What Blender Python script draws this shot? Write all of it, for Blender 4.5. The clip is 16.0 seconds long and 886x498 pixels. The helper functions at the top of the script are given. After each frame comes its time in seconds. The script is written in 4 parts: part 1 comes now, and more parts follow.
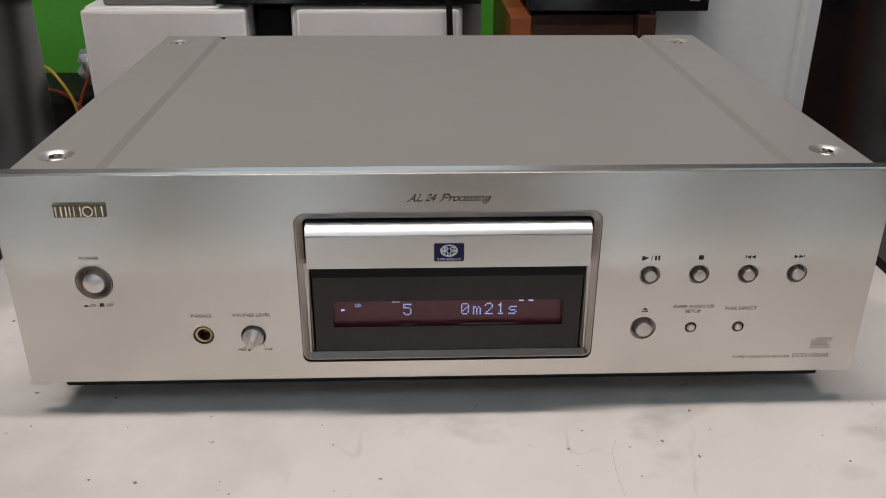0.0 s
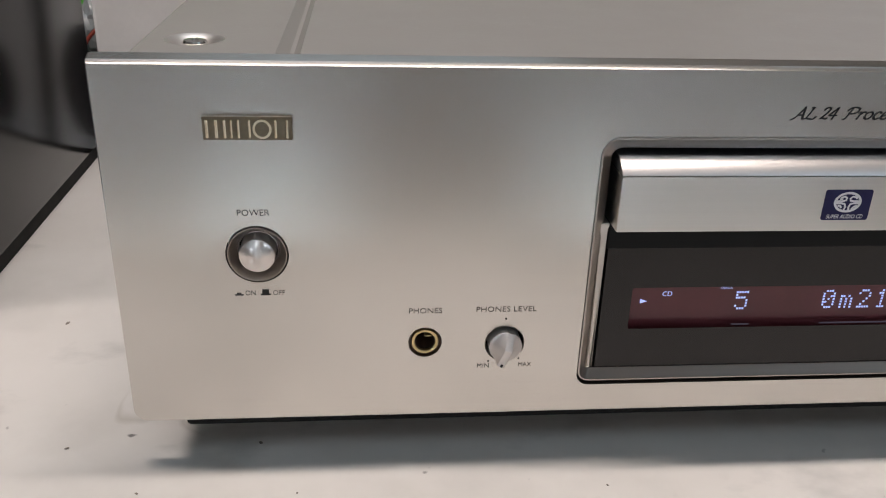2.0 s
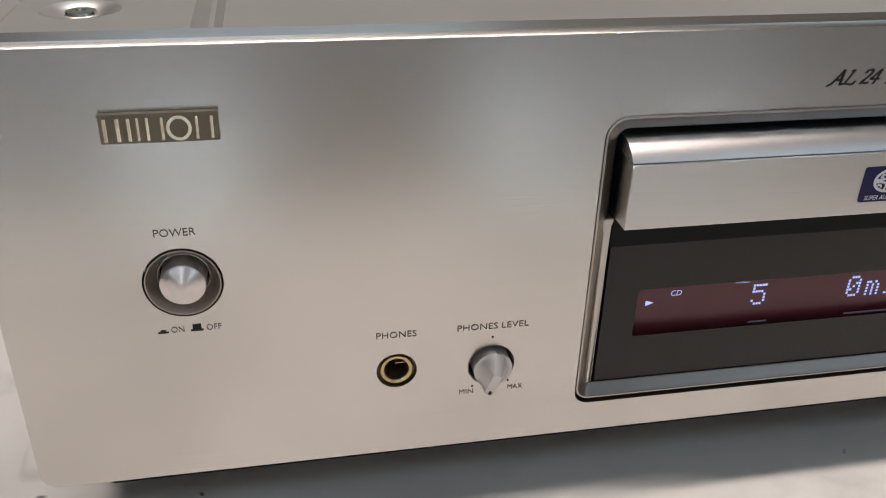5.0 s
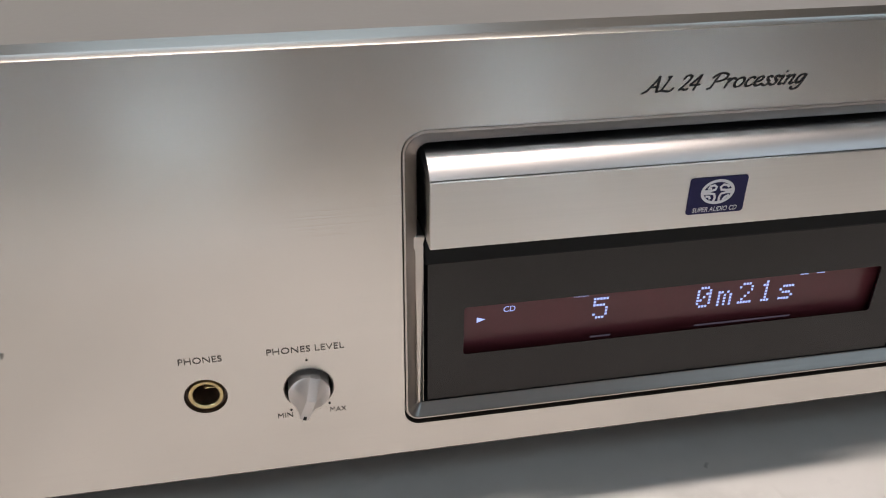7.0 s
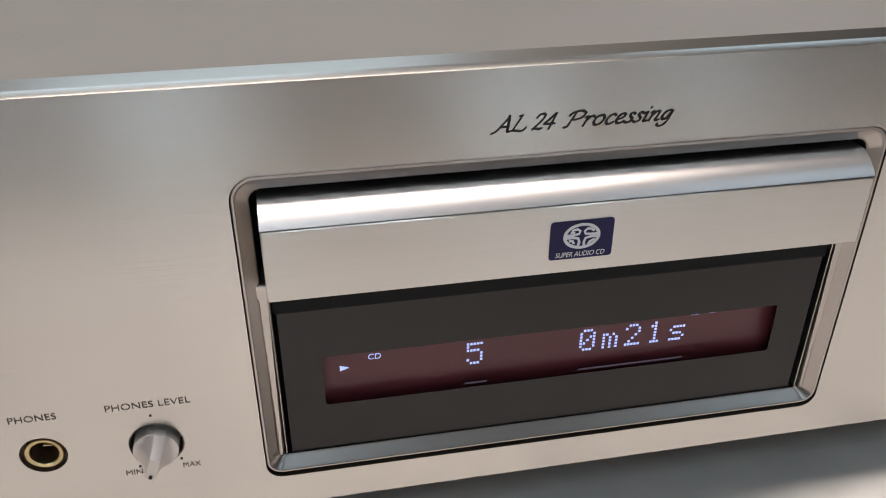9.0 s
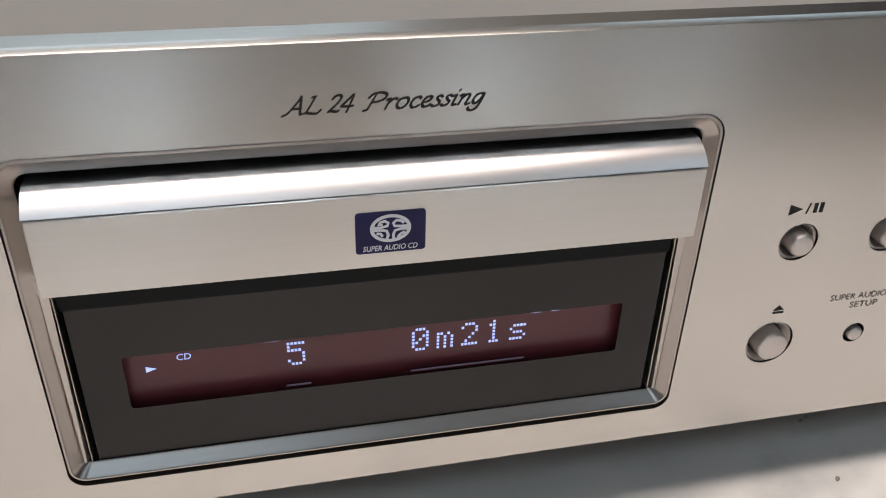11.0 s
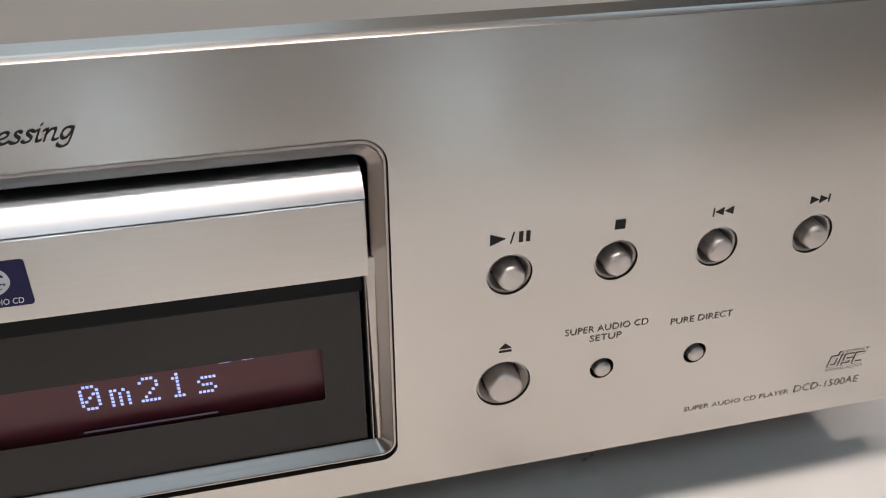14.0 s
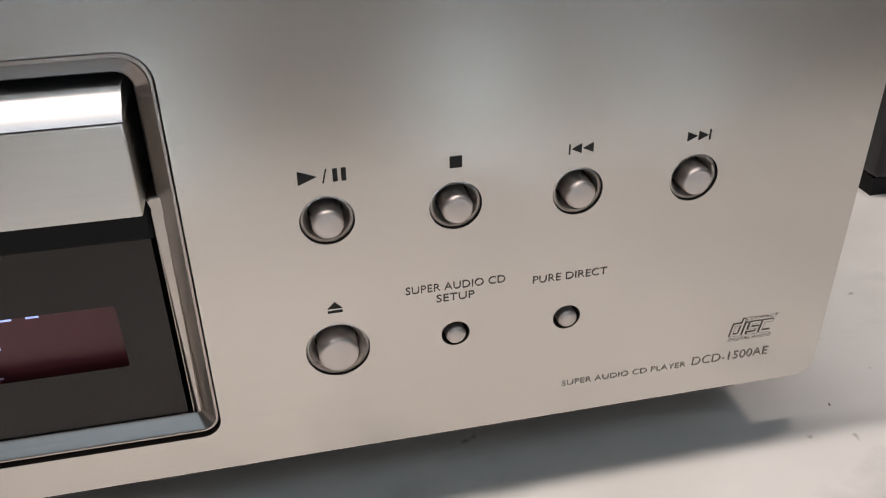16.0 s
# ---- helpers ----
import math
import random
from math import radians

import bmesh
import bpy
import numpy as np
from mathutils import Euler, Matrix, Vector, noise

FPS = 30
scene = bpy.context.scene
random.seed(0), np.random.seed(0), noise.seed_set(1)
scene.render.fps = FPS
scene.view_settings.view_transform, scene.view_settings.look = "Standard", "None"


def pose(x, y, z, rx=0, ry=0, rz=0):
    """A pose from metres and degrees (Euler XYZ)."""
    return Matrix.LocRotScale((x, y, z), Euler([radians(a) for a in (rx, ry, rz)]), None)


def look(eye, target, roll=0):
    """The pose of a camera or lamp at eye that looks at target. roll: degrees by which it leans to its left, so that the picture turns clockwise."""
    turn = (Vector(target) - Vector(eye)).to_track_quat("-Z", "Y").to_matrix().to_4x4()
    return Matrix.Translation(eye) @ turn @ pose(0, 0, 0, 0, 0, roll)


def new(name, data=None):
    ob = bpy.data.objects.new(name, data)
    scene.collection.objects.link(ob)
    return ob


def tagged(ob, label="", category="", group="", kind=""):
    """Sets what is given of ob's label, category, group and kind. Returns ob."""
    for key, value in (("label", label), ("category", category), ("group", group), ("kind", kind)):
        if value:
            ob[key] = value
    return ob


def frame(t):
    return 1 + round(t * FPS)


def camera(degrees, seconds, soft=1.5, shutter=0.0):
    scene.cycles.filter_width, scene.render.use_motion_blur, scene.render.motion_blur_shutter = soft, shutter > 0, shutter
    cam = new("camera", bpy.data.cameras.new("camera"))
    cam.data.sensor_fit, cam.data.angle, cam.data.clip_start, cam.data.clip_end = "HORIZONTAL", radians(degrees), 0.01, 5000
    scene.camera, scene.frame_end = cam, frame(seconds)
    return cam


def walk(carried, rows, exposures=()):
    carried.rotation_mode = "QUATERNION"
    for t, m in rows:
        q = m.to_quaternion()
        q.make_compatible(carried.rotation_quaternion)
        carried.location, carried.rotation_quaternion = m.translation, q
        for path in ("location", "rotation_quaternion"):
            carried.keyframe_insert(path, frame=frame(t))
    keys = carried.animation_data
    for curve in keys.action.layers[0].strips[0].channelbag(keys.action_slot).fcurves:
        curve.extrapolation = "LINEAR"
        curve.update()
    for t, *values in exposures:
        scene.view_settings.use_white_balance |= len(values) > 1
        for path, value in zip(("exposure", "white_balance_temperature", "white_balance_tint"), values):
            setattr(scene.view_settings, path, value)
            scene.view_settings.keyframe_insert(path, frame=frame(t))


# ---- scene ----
LENS = 54.01
ROWS = [
    (0.0, -0.01795, -0.38657, 0.27643, -2.225, -25.430, 0.337),
    (0.5, -0.03969, -0.35906, 0.25859, -2.304, -25.338, 0.525),
    (1.0, -0.05998, -0.32700, 0.22713, -1.467, -24.968, 0.674),
    (1.5, -0.09223, -0.28172, 0.20458, -2.130, -23.989, 0.884),
    (2.0, -0.14411, -0.23522, 0.18651, -5.753, -24.776, 1.918),
    (2.5, -0.16925, -0.20210, 0.19193, -8.598, -26.479, 2.231),
    (3.0, -0.17692, -0.18827, 0.18094, -9.995, -27.175, 2.039),
    (3.2, -0.18078, -0.18563, 0.17979, -10.503, -27.661, 2.230),
    (5.3, -0.14058, -0.18119, 0.18281, -11.634, -29.079, 1.562),
    (5.5, -0.13319, -0.18067, 0.18715, -11.191, -30.052, 1.128),
    (6.0, -0.11778, -0.18044, 0.18558, -10.869, -30.305, 0.883),
    (6.5, -0.10935, -0.17898, 0.18825, -10.880, -30.697, 0.708),
    (7.0, -0.09984, -0.17470, 0.18737, -11.107, -30.693, 0.646),
    (7.5, -0.08921, -0.17114, 0.18772, -11.215, -30.844, 0.326),
    (8.0, -0.07973, -0.16923, 0.18796, -11.008, -31.157, 0.009),
    (8.5, -0.07285, -0.16414, 0.19073, -10.876, -31.473, -0.004),
    (9.0, -0.06181, -0.16276, 0.19191, -10.905, -31.379, 0.166),
    (9.2, -0.05784, -0.16265, 0.18963, -11.032, -31.525, 0.398),
    (11.3, -0.01726, -0.15688, 0.18487, -13.476, -31.881, 1.856),
    (11.5, -0.01172, -0.15607, 0.18682, -13.209, -32.097, 1.649),
    (12.0, -0.00403, -0.15506, 0.18620, -13.207, -32.034, 1.308),
    (12.5, 0.00830, -0.15382, 0.18424, -13.397, -31.637, 0.948),
    (13.0, 0.02000, -0.15522, 0.18468, -13.513, -31.580, 0.775),
    (13.5, 0.03180, -0.15329, 0.18060, -13.847, -31.410, 0.542),
    (14.0, 0.04890, -0.15244, 0.18084, -13.833, -31.246, 0.059),
    (14.5, 0.06376, -0.15190, 0.17480, -14.059, -31.404, -0.145),
    (15.0, 0.07182, -0.15075, 0.17085, -13.747, -31.237, -0.233),
    (15.5, 0.08660, -0.14657, 0.16516, -12.733, -31.101, -0.770),
    (16.0, 0.09327, -0.14569, 0.15771, -11.888, -31.284, -0.936),
]
cam = camera(LENS, 16.0, soft=1.1)
walk(cam, [(t, look((x, y, z), (x - math.sin(radians(yaw)) * math.cos(radians(pitch)), y + math.cos(radians(yaw)) * math.cos(radians(pitch)), z + math.sin(radians(pitch))), roll)) for t, x, y, z, yaw, pitch, roll in ROWS], [(0.0, -0.39), (1.5, -0.23), (3.0, -0.23), (5.5, -0.23), (9.0, -0.12), (12.5, -0.10), (16.0, -0.23)])

# ---- world and lights ----
world = bpy.data.worlds.new("world")
scene.world = world
world.use_nodes = True
world.node_tree.nodes["Background"].inputs["Color"].default_value = (0.75, 0.85, 1.0, 1)
world.node_tree.nodes["Background"].inputs["Strength"].default_value = 0.02
scene.view_settings.exposure = 0.0


def area_lamp(name, m, sx, sy, watts, colour):
    data = bpy.data.lights.new(name, "AREA")
    data.shape, data.size, data.size_y, data.energy, data.color = "RECTANGLE", sx, sy, watts, colour
    ob = new(name, data)
    ob.matrix_world = m
    return ob


# hanging tubes over the bench, an added fill tube nearer the windows, cool panels, and daylight from the far windows
area_lamp("tube_and_fill_lamp", look((-0.15, 0.045, 1.48), (-0.15, 0.045, 0)), 1.20, 0.05, 21.5, (1.0, 0.872, 0.805))
# Added fill: lifts the floor that the front panel mirrors
area_lamp("tube_and_fill_lamp", look((0.05, -2.60, 1.78), (0.05, -2.60, 0)), 1.0, 0.05, 6.0, (1.0, 0.875, 0.80))
area_lamp("window_lamp", look((-0.2, -5.05, 0.45), (-0.2, 0, 0.2)), 4.8, 0.9, 1.6, (0.72, 0.85, 1.0))
for cool_x, watts in ((-0.42, 1.6), (1.36, 0.7)):
    area_lamp("panel_light_lamp", look((cool_x, -1.15, 1.80), (cool_x, -1.15, 0)), 1.0, 0.84, watts, (0.72, 0.86, 1.0))


# ---- materials ----
def material(name):
    mat = bpy.data.materials.new(name)
    mat.use_nodes = True
    return mat, mat.node_tree.nodes, mat.node_tree.links, mat.node_tree.nodes["Principled BSDF"]


def noise_node(nodes, links, scale, stretch=(1, 1, 1), detail=4, rough=0.55, space="Object"):
    co = nodes.new("ShaderNodeTexCoord")
    mp = nodes.new("ShaderNodeMapping")
    mp.inputs["Scale"].default_value = stretch
    nz = nodes.new("ShaderNodeTexNoise")
    nz.inputs["Scale"].default_value, nz.inputs["Detail"].default_value, nz.inputs["Roughness"].default_value = scale, detail, rough
    links.new(co.outputs[space], mp.inputs["Vector"])
    links.new(mp.outputs["Vector"], nz.inputs["Vector"])
    return nz


def ramp(nodes, links, source, stops):
    r = nodes.new("ShaderNodeValToRGB")
    e = r.color_ramp.elements
    while len(e) < len(stops):
        e.new(0.5)
    for el, (p, c) in zip(e, stops):
        el.position, el.color = p, (*c, 1) if len(c) == 3 else c
    links.new(source, r.inputs["Fac"])
    return r


def grey(v):
    return (v, v, v)


def plain(name, colour, rough=0.5, metal=0.0, spec=0.5, grain=60.0, vary=0.12, bump=0.0):
    """A surface with a slight change of tone and gloss at two sizes."""
    mat, nodes, links, p = material(name)
    a = noise_node(nodes, links, grain, detail=5)
    b = noise_node(nodes, links, grain * 12, detail=2)
    mix = nodes.new("ShaderNodeMath")
    mix.operation = "MULTIPLY_ADD"
    mix.inputs[1].default_value = 0.35
    links.new(b.outputs["Fac"], mix.inputs[0])
    links.new(a.outputs["Fac"], mix.inputs[2])
    lo, hi = [c * (1 - vary) for c in colour], [min(1, c * (1 + vary)) for c in colour]
    r = ramp(nodes, links, mix.outputs[0], [(0.4, lo), (0.95, hi)])
    links.new(r.outputs["Color"], p.inputs["Base Color"])
    q = ramp(nodes, links, mix.outputs[0], [(0.4, grey(rough * 0.88)), (0.95, grey(min(1, rough * 1.12)))])
    links.new(q.outputs["Color"], p.inputs["Roughness"])
    p.inputs["Metallic"].default_value, p.inputs["Specular IOR Level"].default_value = metal, spec
    if bump:
        bp = nodes.new("ShaderNodeBump")
        bp.inputs["Strength"].default_value, bp.inputs["Distance"].default_value = bump, 0.0005
        links.new(b.outputs["Fac"], bp.inputs["Height"])
        links.new(bp.outputs["Normal"], p.inputs["Normal"])
    return mat


def brushed(name, colour, rough=0.38, aniso=0.75, across=(0, 0, 1), stretch=(70, 5200, 5200), bump=0.0010):
    """Brushed metal; the grain runs along x, so the gloss spreads along across."""
    mat, nodes, links, p = material(name)
    fine = noise_node(nodes, links, 1.0, stretch, 3, 0.6)
    wide = noise_node(nodes, links, 9.0, (1, 1, 2), 3)
    line = noise_node(nodes, links, 1.0, (7, 1100, 1100), 3, 0.6)
    c = ramp(nodes, links, line.outputs["Fac"], [(0.28, [v * 0.98 for v in colour]), (0.72, [min(1, v * 1.02) for v in colour])])
    links.new(c.outputs["Color"], p.inputs["Base Color"])
    r = ramp(nodes, links, wide.outputs["Fac"], [(0.0, grey(rough * 0.91)), (1.0, grey(rough * 1.09))])
    links.new(r.outputs["Color"], p.inputs["Roughness"])
    p.inputs["Metallic"].default_value, p.inputs["Anisotropic"].default_value = 1.0, aniso
    t = nodes.new("ShaderNodeCombineXYZ")
    for i, v in enumerate(across):
        t.inputs[i].default_value = v
    links.new(t.outputs[0], p.inputs["Tangent"])
    bp = nodes.new("ShaderNodeBump")
    bp.inputs["Strength"].default_value, bp.inputs["Distance"].default_value = bump, 0.0003
    links.new(fine.outputs["Fac"], bp.inputs["Height"])
    # sparse deeper scratches along the grain
    cut = noise_node(nodes, links, 1.0, (38, 2300, 2300), 2, 0.5)
    k = ramp(nodes, links, cut.outputs["Fac"], [(0.59, grey(0.0)), (0.71, grey(1.0))])
    deep = nodes.new("ShaderNodeBump")
    deep.inputs["Strength"].default_value, deep.inputs["Distance"].default_value = bump * 55, 0.0003
    spread = noise_node(nodes, links, 26.0, (0.7, 1, 1.6), 2)
    sparse = ramp(nodes, links, spread.outputs["Fac"], [(0.50, grey(0.0)), (0.66, grey(1.0))])
    both = nodes.new("ShaderNodeMath")
    both.operation = "MULTIPLY"
    links.new(k.outputs["Color"], both.inputs[0])
    links.new(sparse.outputs["Color"], both.inputs[1])
    links.new(both.outputs[0], deep.inputs["Height"])
    links.new(bp.outputs["Normal"], deep.inputs["Normal"])
    links.new(deep.outputs["Normal"], p.inputs["Normal"])
    return mat


def spun(name, colour):
    """Turned metal whose fine grooves run round its own middle."""
    mat, nodes, links, p = material(name)
    p.inputs["Base Color"].default_value = (*colour, 1)
    p.inputs["Metallic"].default_value, p.inputs["Roughness"].default_value = 1.0, 0.30
    p.inputs["Anisotropic"].default_value, p.inputs["Anisotropic Rotation"].default_value = 0.85, 0.25
    t = nodes.new("ShaderNodeTangent")
    t.direction_type, t.axis = "RADIAL", "Y"
    links.new(t.outputs[0], p.inputs["Tangent"])
    a = noise_node(nodes, links, 900.0)
    r = ramp(nodes, links, a.outputs["Fac"], [(0.3, grey(0.285)), (0.7, grey(0.34))])
    links.new(r.outputs["Color"], p.inputs["Roughness"])
    return mat


def glowing(name, colour, strength, base=(0.3, 0.35, 0.4)):
    mat, nodes, links, p = material(name)
    p.inputs["Base Color"].default_value = (*base, 1)
    p.inputs["Emission Color"].default_value = (*colour, 1)
    p.inputs["Emission Strength"].default_value = strength
    return mat


def tabletop_material():
    mat, nodes, links, p = material("worn_white_laminate")
    cloud = noise_node(nodes, links, 7.0, detail=6)
    c = ramp(nodes, links, cloud.outputs["Fac"], [(0.3, (0.58, 0.56, 0.535)), (0.5, (0.74, 0.715, 0.685)), (0.72, (0.82, 0.795, 0.77))])
    # dark specks
    sp = noise_node(nodes, links, 95.0, (1, 1, 1), 2)
    s = ramp(nodes, links, sp.outputs["Fac"], [(0.72, grey(1.0)), (0.77, grey(0.3))])
    # grey smears drawn out along one way
    sm = noise_node(nodes, links, 9.0, (1.4, 2.2, 1), 6)
    m = ramp(nodes, links, sm.outputs["Fac"], [(0.58, grey(1.0)), (0.72, (0.72, 0.73, 0.73))])
    # a few faint hairlines, broken up by a second noise
    hl = noise_node(nodes, links, 2.3, (1.5, 0.8, 1), 5)
    h = ramp(nodes, links, hl.outputs["Fac"], [(0.4975, grey(0.0)), (0.5, grey(1.0)), (0.5025, grey(0.0))])
    hm = noise_node(nodes, links, 5.0, (1, 1.7, 1), 2)
    hk = ramp(nodes, links, hm.outputs["Fac"], [(0.56, grey(0.0)), (0.66, grey(1.0))])
    hx = nodes.new("ShaderNodeMath")
    hx.operation = "MULTIPLY"
    links.new(h.outputs["Color"], hx.inputs[0])
    links.new(hk.outputs["Color"], hx.inputs[1])
    h = ramp(nodes, links, hx.outputs[0], [(0.0, grey(1.0)), (1.0, (0.72, 0.70, 0.67))])
    last = c.outputs["Color"]
    for layer in (s, m, h):
        mx = nodes.new("ShaderNodeMix")
        mx.data_type, mx.blend_type = "RGBA", "MULTIPLY"
        mx.inputs["Factor"].default_value = 1.0
        links.new(last, mx.inputs["A"])
        links.new(layer.outputs["Color"], mx.inputs["B"])
        last = mx.outputs["Result"]
    links.new(last, p.inputs["Base Color"])
    r = ramp(nodes, links, cloud.outputs["Fac"], [(0.0, grey(0.26)), (1.0, grey(0.19))])
    links.new(r.outputs["Color"], p.inputs["Roughness"])
    p.inputs["Specular IOR Level"].default_value = 0.7
    bp = nodes.new("ShaderNodeBump")
    bp.inputs["Strength"].default_value, bp.inputs["Distance"].default_value = 0.15, 0.0006
    links.new(sm.outputs["Fac"], bp.inputs["Height"])
    links.new(bp.outputs["Normal"], p.inputs["Normal"])
    return mat


CHAMPAGNE = (0.662, 0.634, 0.594)
M_FRONT = brushed("brushed_champagne_aluminium", CHAMPAGNE, 0.250, 0.15)
M_LIP = brushed("brushed_top_edge", CHAMPAGNE, 0.245, 0.1, (0, 1, 0.2))
M_DOOR = brushed("brushed_door_aluminium", CHAMPAGNE, 0.31, 0.35)
M_TRIM = brushed("polished_brushed_trim", (0.74, 0.71, 0.70), 0.35, 0.2, (0, 0.6, 0.6))
M_BEZEL = brushed("satin_bezel_metal", (0.47, 0.43, 0.40), 0.30, 0.2)
M_RAIL = brushed("pale_rail_metal", (0.58, 0.535, 0.49), 0.36, 0.2)
M_CASE = plain("grey_painted_steel", (0.255, 0.250, 0.240), 0.46, 0.0, 0.4, 45, 0.05, 0.08)
M_CUP = plain("satin_pressed_dish", (0.62, 0.60, 0.58), 0.36, 0.8, 0.5, 90, 0.06)
M_DARKCUP = plain("dark_nickel_cup", (0.60, 0.56, 0.525), 0.44, 1.0, 0.5, 120, 0.08)
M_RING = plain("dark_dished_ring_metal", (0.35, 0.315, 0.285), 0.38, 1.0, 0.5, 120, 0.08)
M_BUTTON = plain("satin_silver_button", (0.62, 0.57, 0.54), 0.42, 1.0, 0.5, 150, 0.06)
M_SPUN = spun("spun_silver_cap", (0.74, 0.69, 0.66))
M_KNOB = plain("satin_grey_knob", (0.62, 0.575, 0.55), 0.42, 0.7, 0.5, 150, 0.06)
M_SCREW = plain("bright_screw_steel", (0.72, 0.69, 0.64), 0.22, 1.0, 0.5, 200, 0.08)
M_BLACK = plain("black_plastic", (0.009, 0.009, 0.009), 0.6, 0.0, 0.15, 80, 0.2)
# Dark base colour carries the shade inside holes and wells
M_GAP = plain("shaded_hole_wall", (0.036, 0.027, 0.022), 0.5, 0.0, 0.3, 80, 0.2)
M_PRINT = plain("dark_print_ink", (0.014, 0.013, 0.013), 0.6, 0.0, 0.3, 300, 0.25)
M_PRINT_SOFT = plain("brown_grey_print_ink", (0.085, 0.075, 0.067), 0.6, 0.0, 0.3, 300, 0.25)
M_PRINT_PALE = plain("pale_brown_print_ink", (0.19, 0.168, 0.148), 0.6, 0.0, 0.3, 300, 0.25)
M_GOLD = plain("gold_plating", (0.60, 0.47, 0.25), 0.32, 1.0, 0.5, 200, 0.08)
M_BADGE = plain("bronze_badge_ground", (0.20, 0.165, 0.115), 0.38, 0.8, 0.5, 200, 0.12)
M_BORE = plain("brown_socket_plastic", (0.075, 0.042, 0.026), 0.4, 0.0, 0.5, 200, 0.15)
M_BADGE_FACE = plain("pale_gold_badge_relief", (0.80, 0.72, 0.54), 0.22, 1.0, 0.5, 200, 0.08)
M_BLUE = plain("navy_label_film", (0.015, 0.013, 0.066), 0.35, 0.0, 0.25, 250, 0.1)
M_WHITE = plain("white_label_print", (0.72, 0.70, 0.72), 0.45, 0.0, 0.4, 250, 0.05)
M_WINDOW = plain("gloss_smoked_acrylic", (0.0105, 0.0078, 0.0074), 0.17, 0.0, 0.42, 15, 0.05)
M_FIELD = plain("red_brown_display_field", (0.105, 0.024, 0.029), 0.36, 0.0, 0.5, 90, 0.10)
M_DIGIT = glowing("display_glow", (0.40, 0.49, 1.0), 1.15)
# Weak emission standing in for light the digits throw on the slot edge
M_REFLECTED_GLOW = glowing("reflected_digit_glow", (0.55, 0.50, 0.70), 0.09, (0.05, 0.025, 0.03))
M_TABLE = tabletop_material()
M_PIANO = plain("black_gloss_lacquer", (0.008, 0.008, 0.009), 0.15, 0.0, 0.45, 12, 0.2)
M_WHITEBOX = plain("white_satin_lacquer", (0.86, 0.86, 0.86), 0.38, 0.0, 0.5, 14, 0.05)
M_GREEN = plain("bright_green_paint", (0.085, 0.40, 0.035), 0.5, 0.0, 0.4, 8, 0.1)
M_ORANGE = plain("orange_wood_veneer", (0.30, 0.075, 0.022), 0.42, 0.0, 0.5, 30, 0.2)
M_BROWN = plain("dark_brown_wood", (0.045, 0.017, 0.010), 0.5, 0.0, 0.4, 30, 0.25)
M_CONE = plain("black_speaker_cone", (0.018, 0.018, 0.02), 0.55, 0.0, 0.4, 60, 0.2)
M_BOARD = plain("pale_blue_white_board", (0.76, 0.79, 0.81), 0.5, 0.0, 0.4, 6, 0.06)
M_WALL = plain("dull_wall_paint", (0.40, 0.39, 0.38), 0.7, 0.0, 0.3, 5, 0.06)
M_CEILING = plain("white_ceiling_paint", (0.46, 0.445, 0.43), 0.7, 0.0, 0.3, 5, 0.05)
M_FLOOR = plain("grey_floor_tile", (0.56, 0.45, 0.39), 0.05, 0.0, 0.5, 4, 0.15)
M_TUBE = glowing("tube_glow", (1.0, 0.90, 0.83), 4.0)
M_WINDOWGLOW = glowing("daylight_pane", (0.72, 0.87, 1.0), 20.0)
M_COOL = glowing("cool_panel_glow", (0.62, 0.84, 1.0), 1.0)
M_GREYPL = plain("grey_plastic", (0.22, 0.22, 0.23), 0.4, 0.0, 0.5, 60, 0.12)
M_RUBBER_R = plain("red_cable_rubber", (0.26, 0.032, 0.016), 0.45, 0.0, 0.5, 60, 0.15)
M_RUBBER_Y = plain("yellow_cable_rubber", (0.50, 0.32, 0.03), 0.45, 0.0, 0.5, 60, 0.15)
M_GRIT = plain("brown_grey_grit", (0.20, 0.175, 0.15), 0.7, 0.0, 0.3, 400, 0.5)
M_SCRATCH = plain("dirt_in_scratch", (0.42, 0.40, 0.37), 0.6, 0.0, 0.3, 300, 0.2)
M_FILM = plain("crumpled_clear_film", (0.33, 0.35, 0.36), 0.20, 0.0, 0.6, 40, 0.15)


# ---- mesh helpers ----
def finish(bm, name, mat, smooth=35):
    bmesh.ops.recalc_face_normals(bm, faces=bm.faces)
    me = bpy.data.meshes.new(name)
    bm.to_mesh(me)
    bm.free()
    for m in mat if isinstance(mat, (list, tuple)) else [mat]:
        me.materials.append(m)
    if smooth:
        me.shade_smooth()
        me.set_sharp_from_angle(angle=radians(min(smooth, 20)))
    return me


def part(name, bm, mat, parent, label="", smooth=20):
    ob = new(name, finish(bm, name, mat, smooth))
    ob.parent = parent
    if label:
        ob["label"] = label
    return ob


def thing(name, label, category, group="", at=(0, 0, 0)):
    ob = new(name)
    ob.empty_display_size = 0.02
    ob.location = at
    return tagged(ob, label, category, group)


def structure(name, bm, mat, label, category):
    return tagged(new(name, finish(bm, name, mat, 35)), label, category, "", "structure")


def single(name, bm, mat, label, category, kind=""):
    return tagged(new(name, finish(bm, name, mat, 35)), label, category, "", kind)


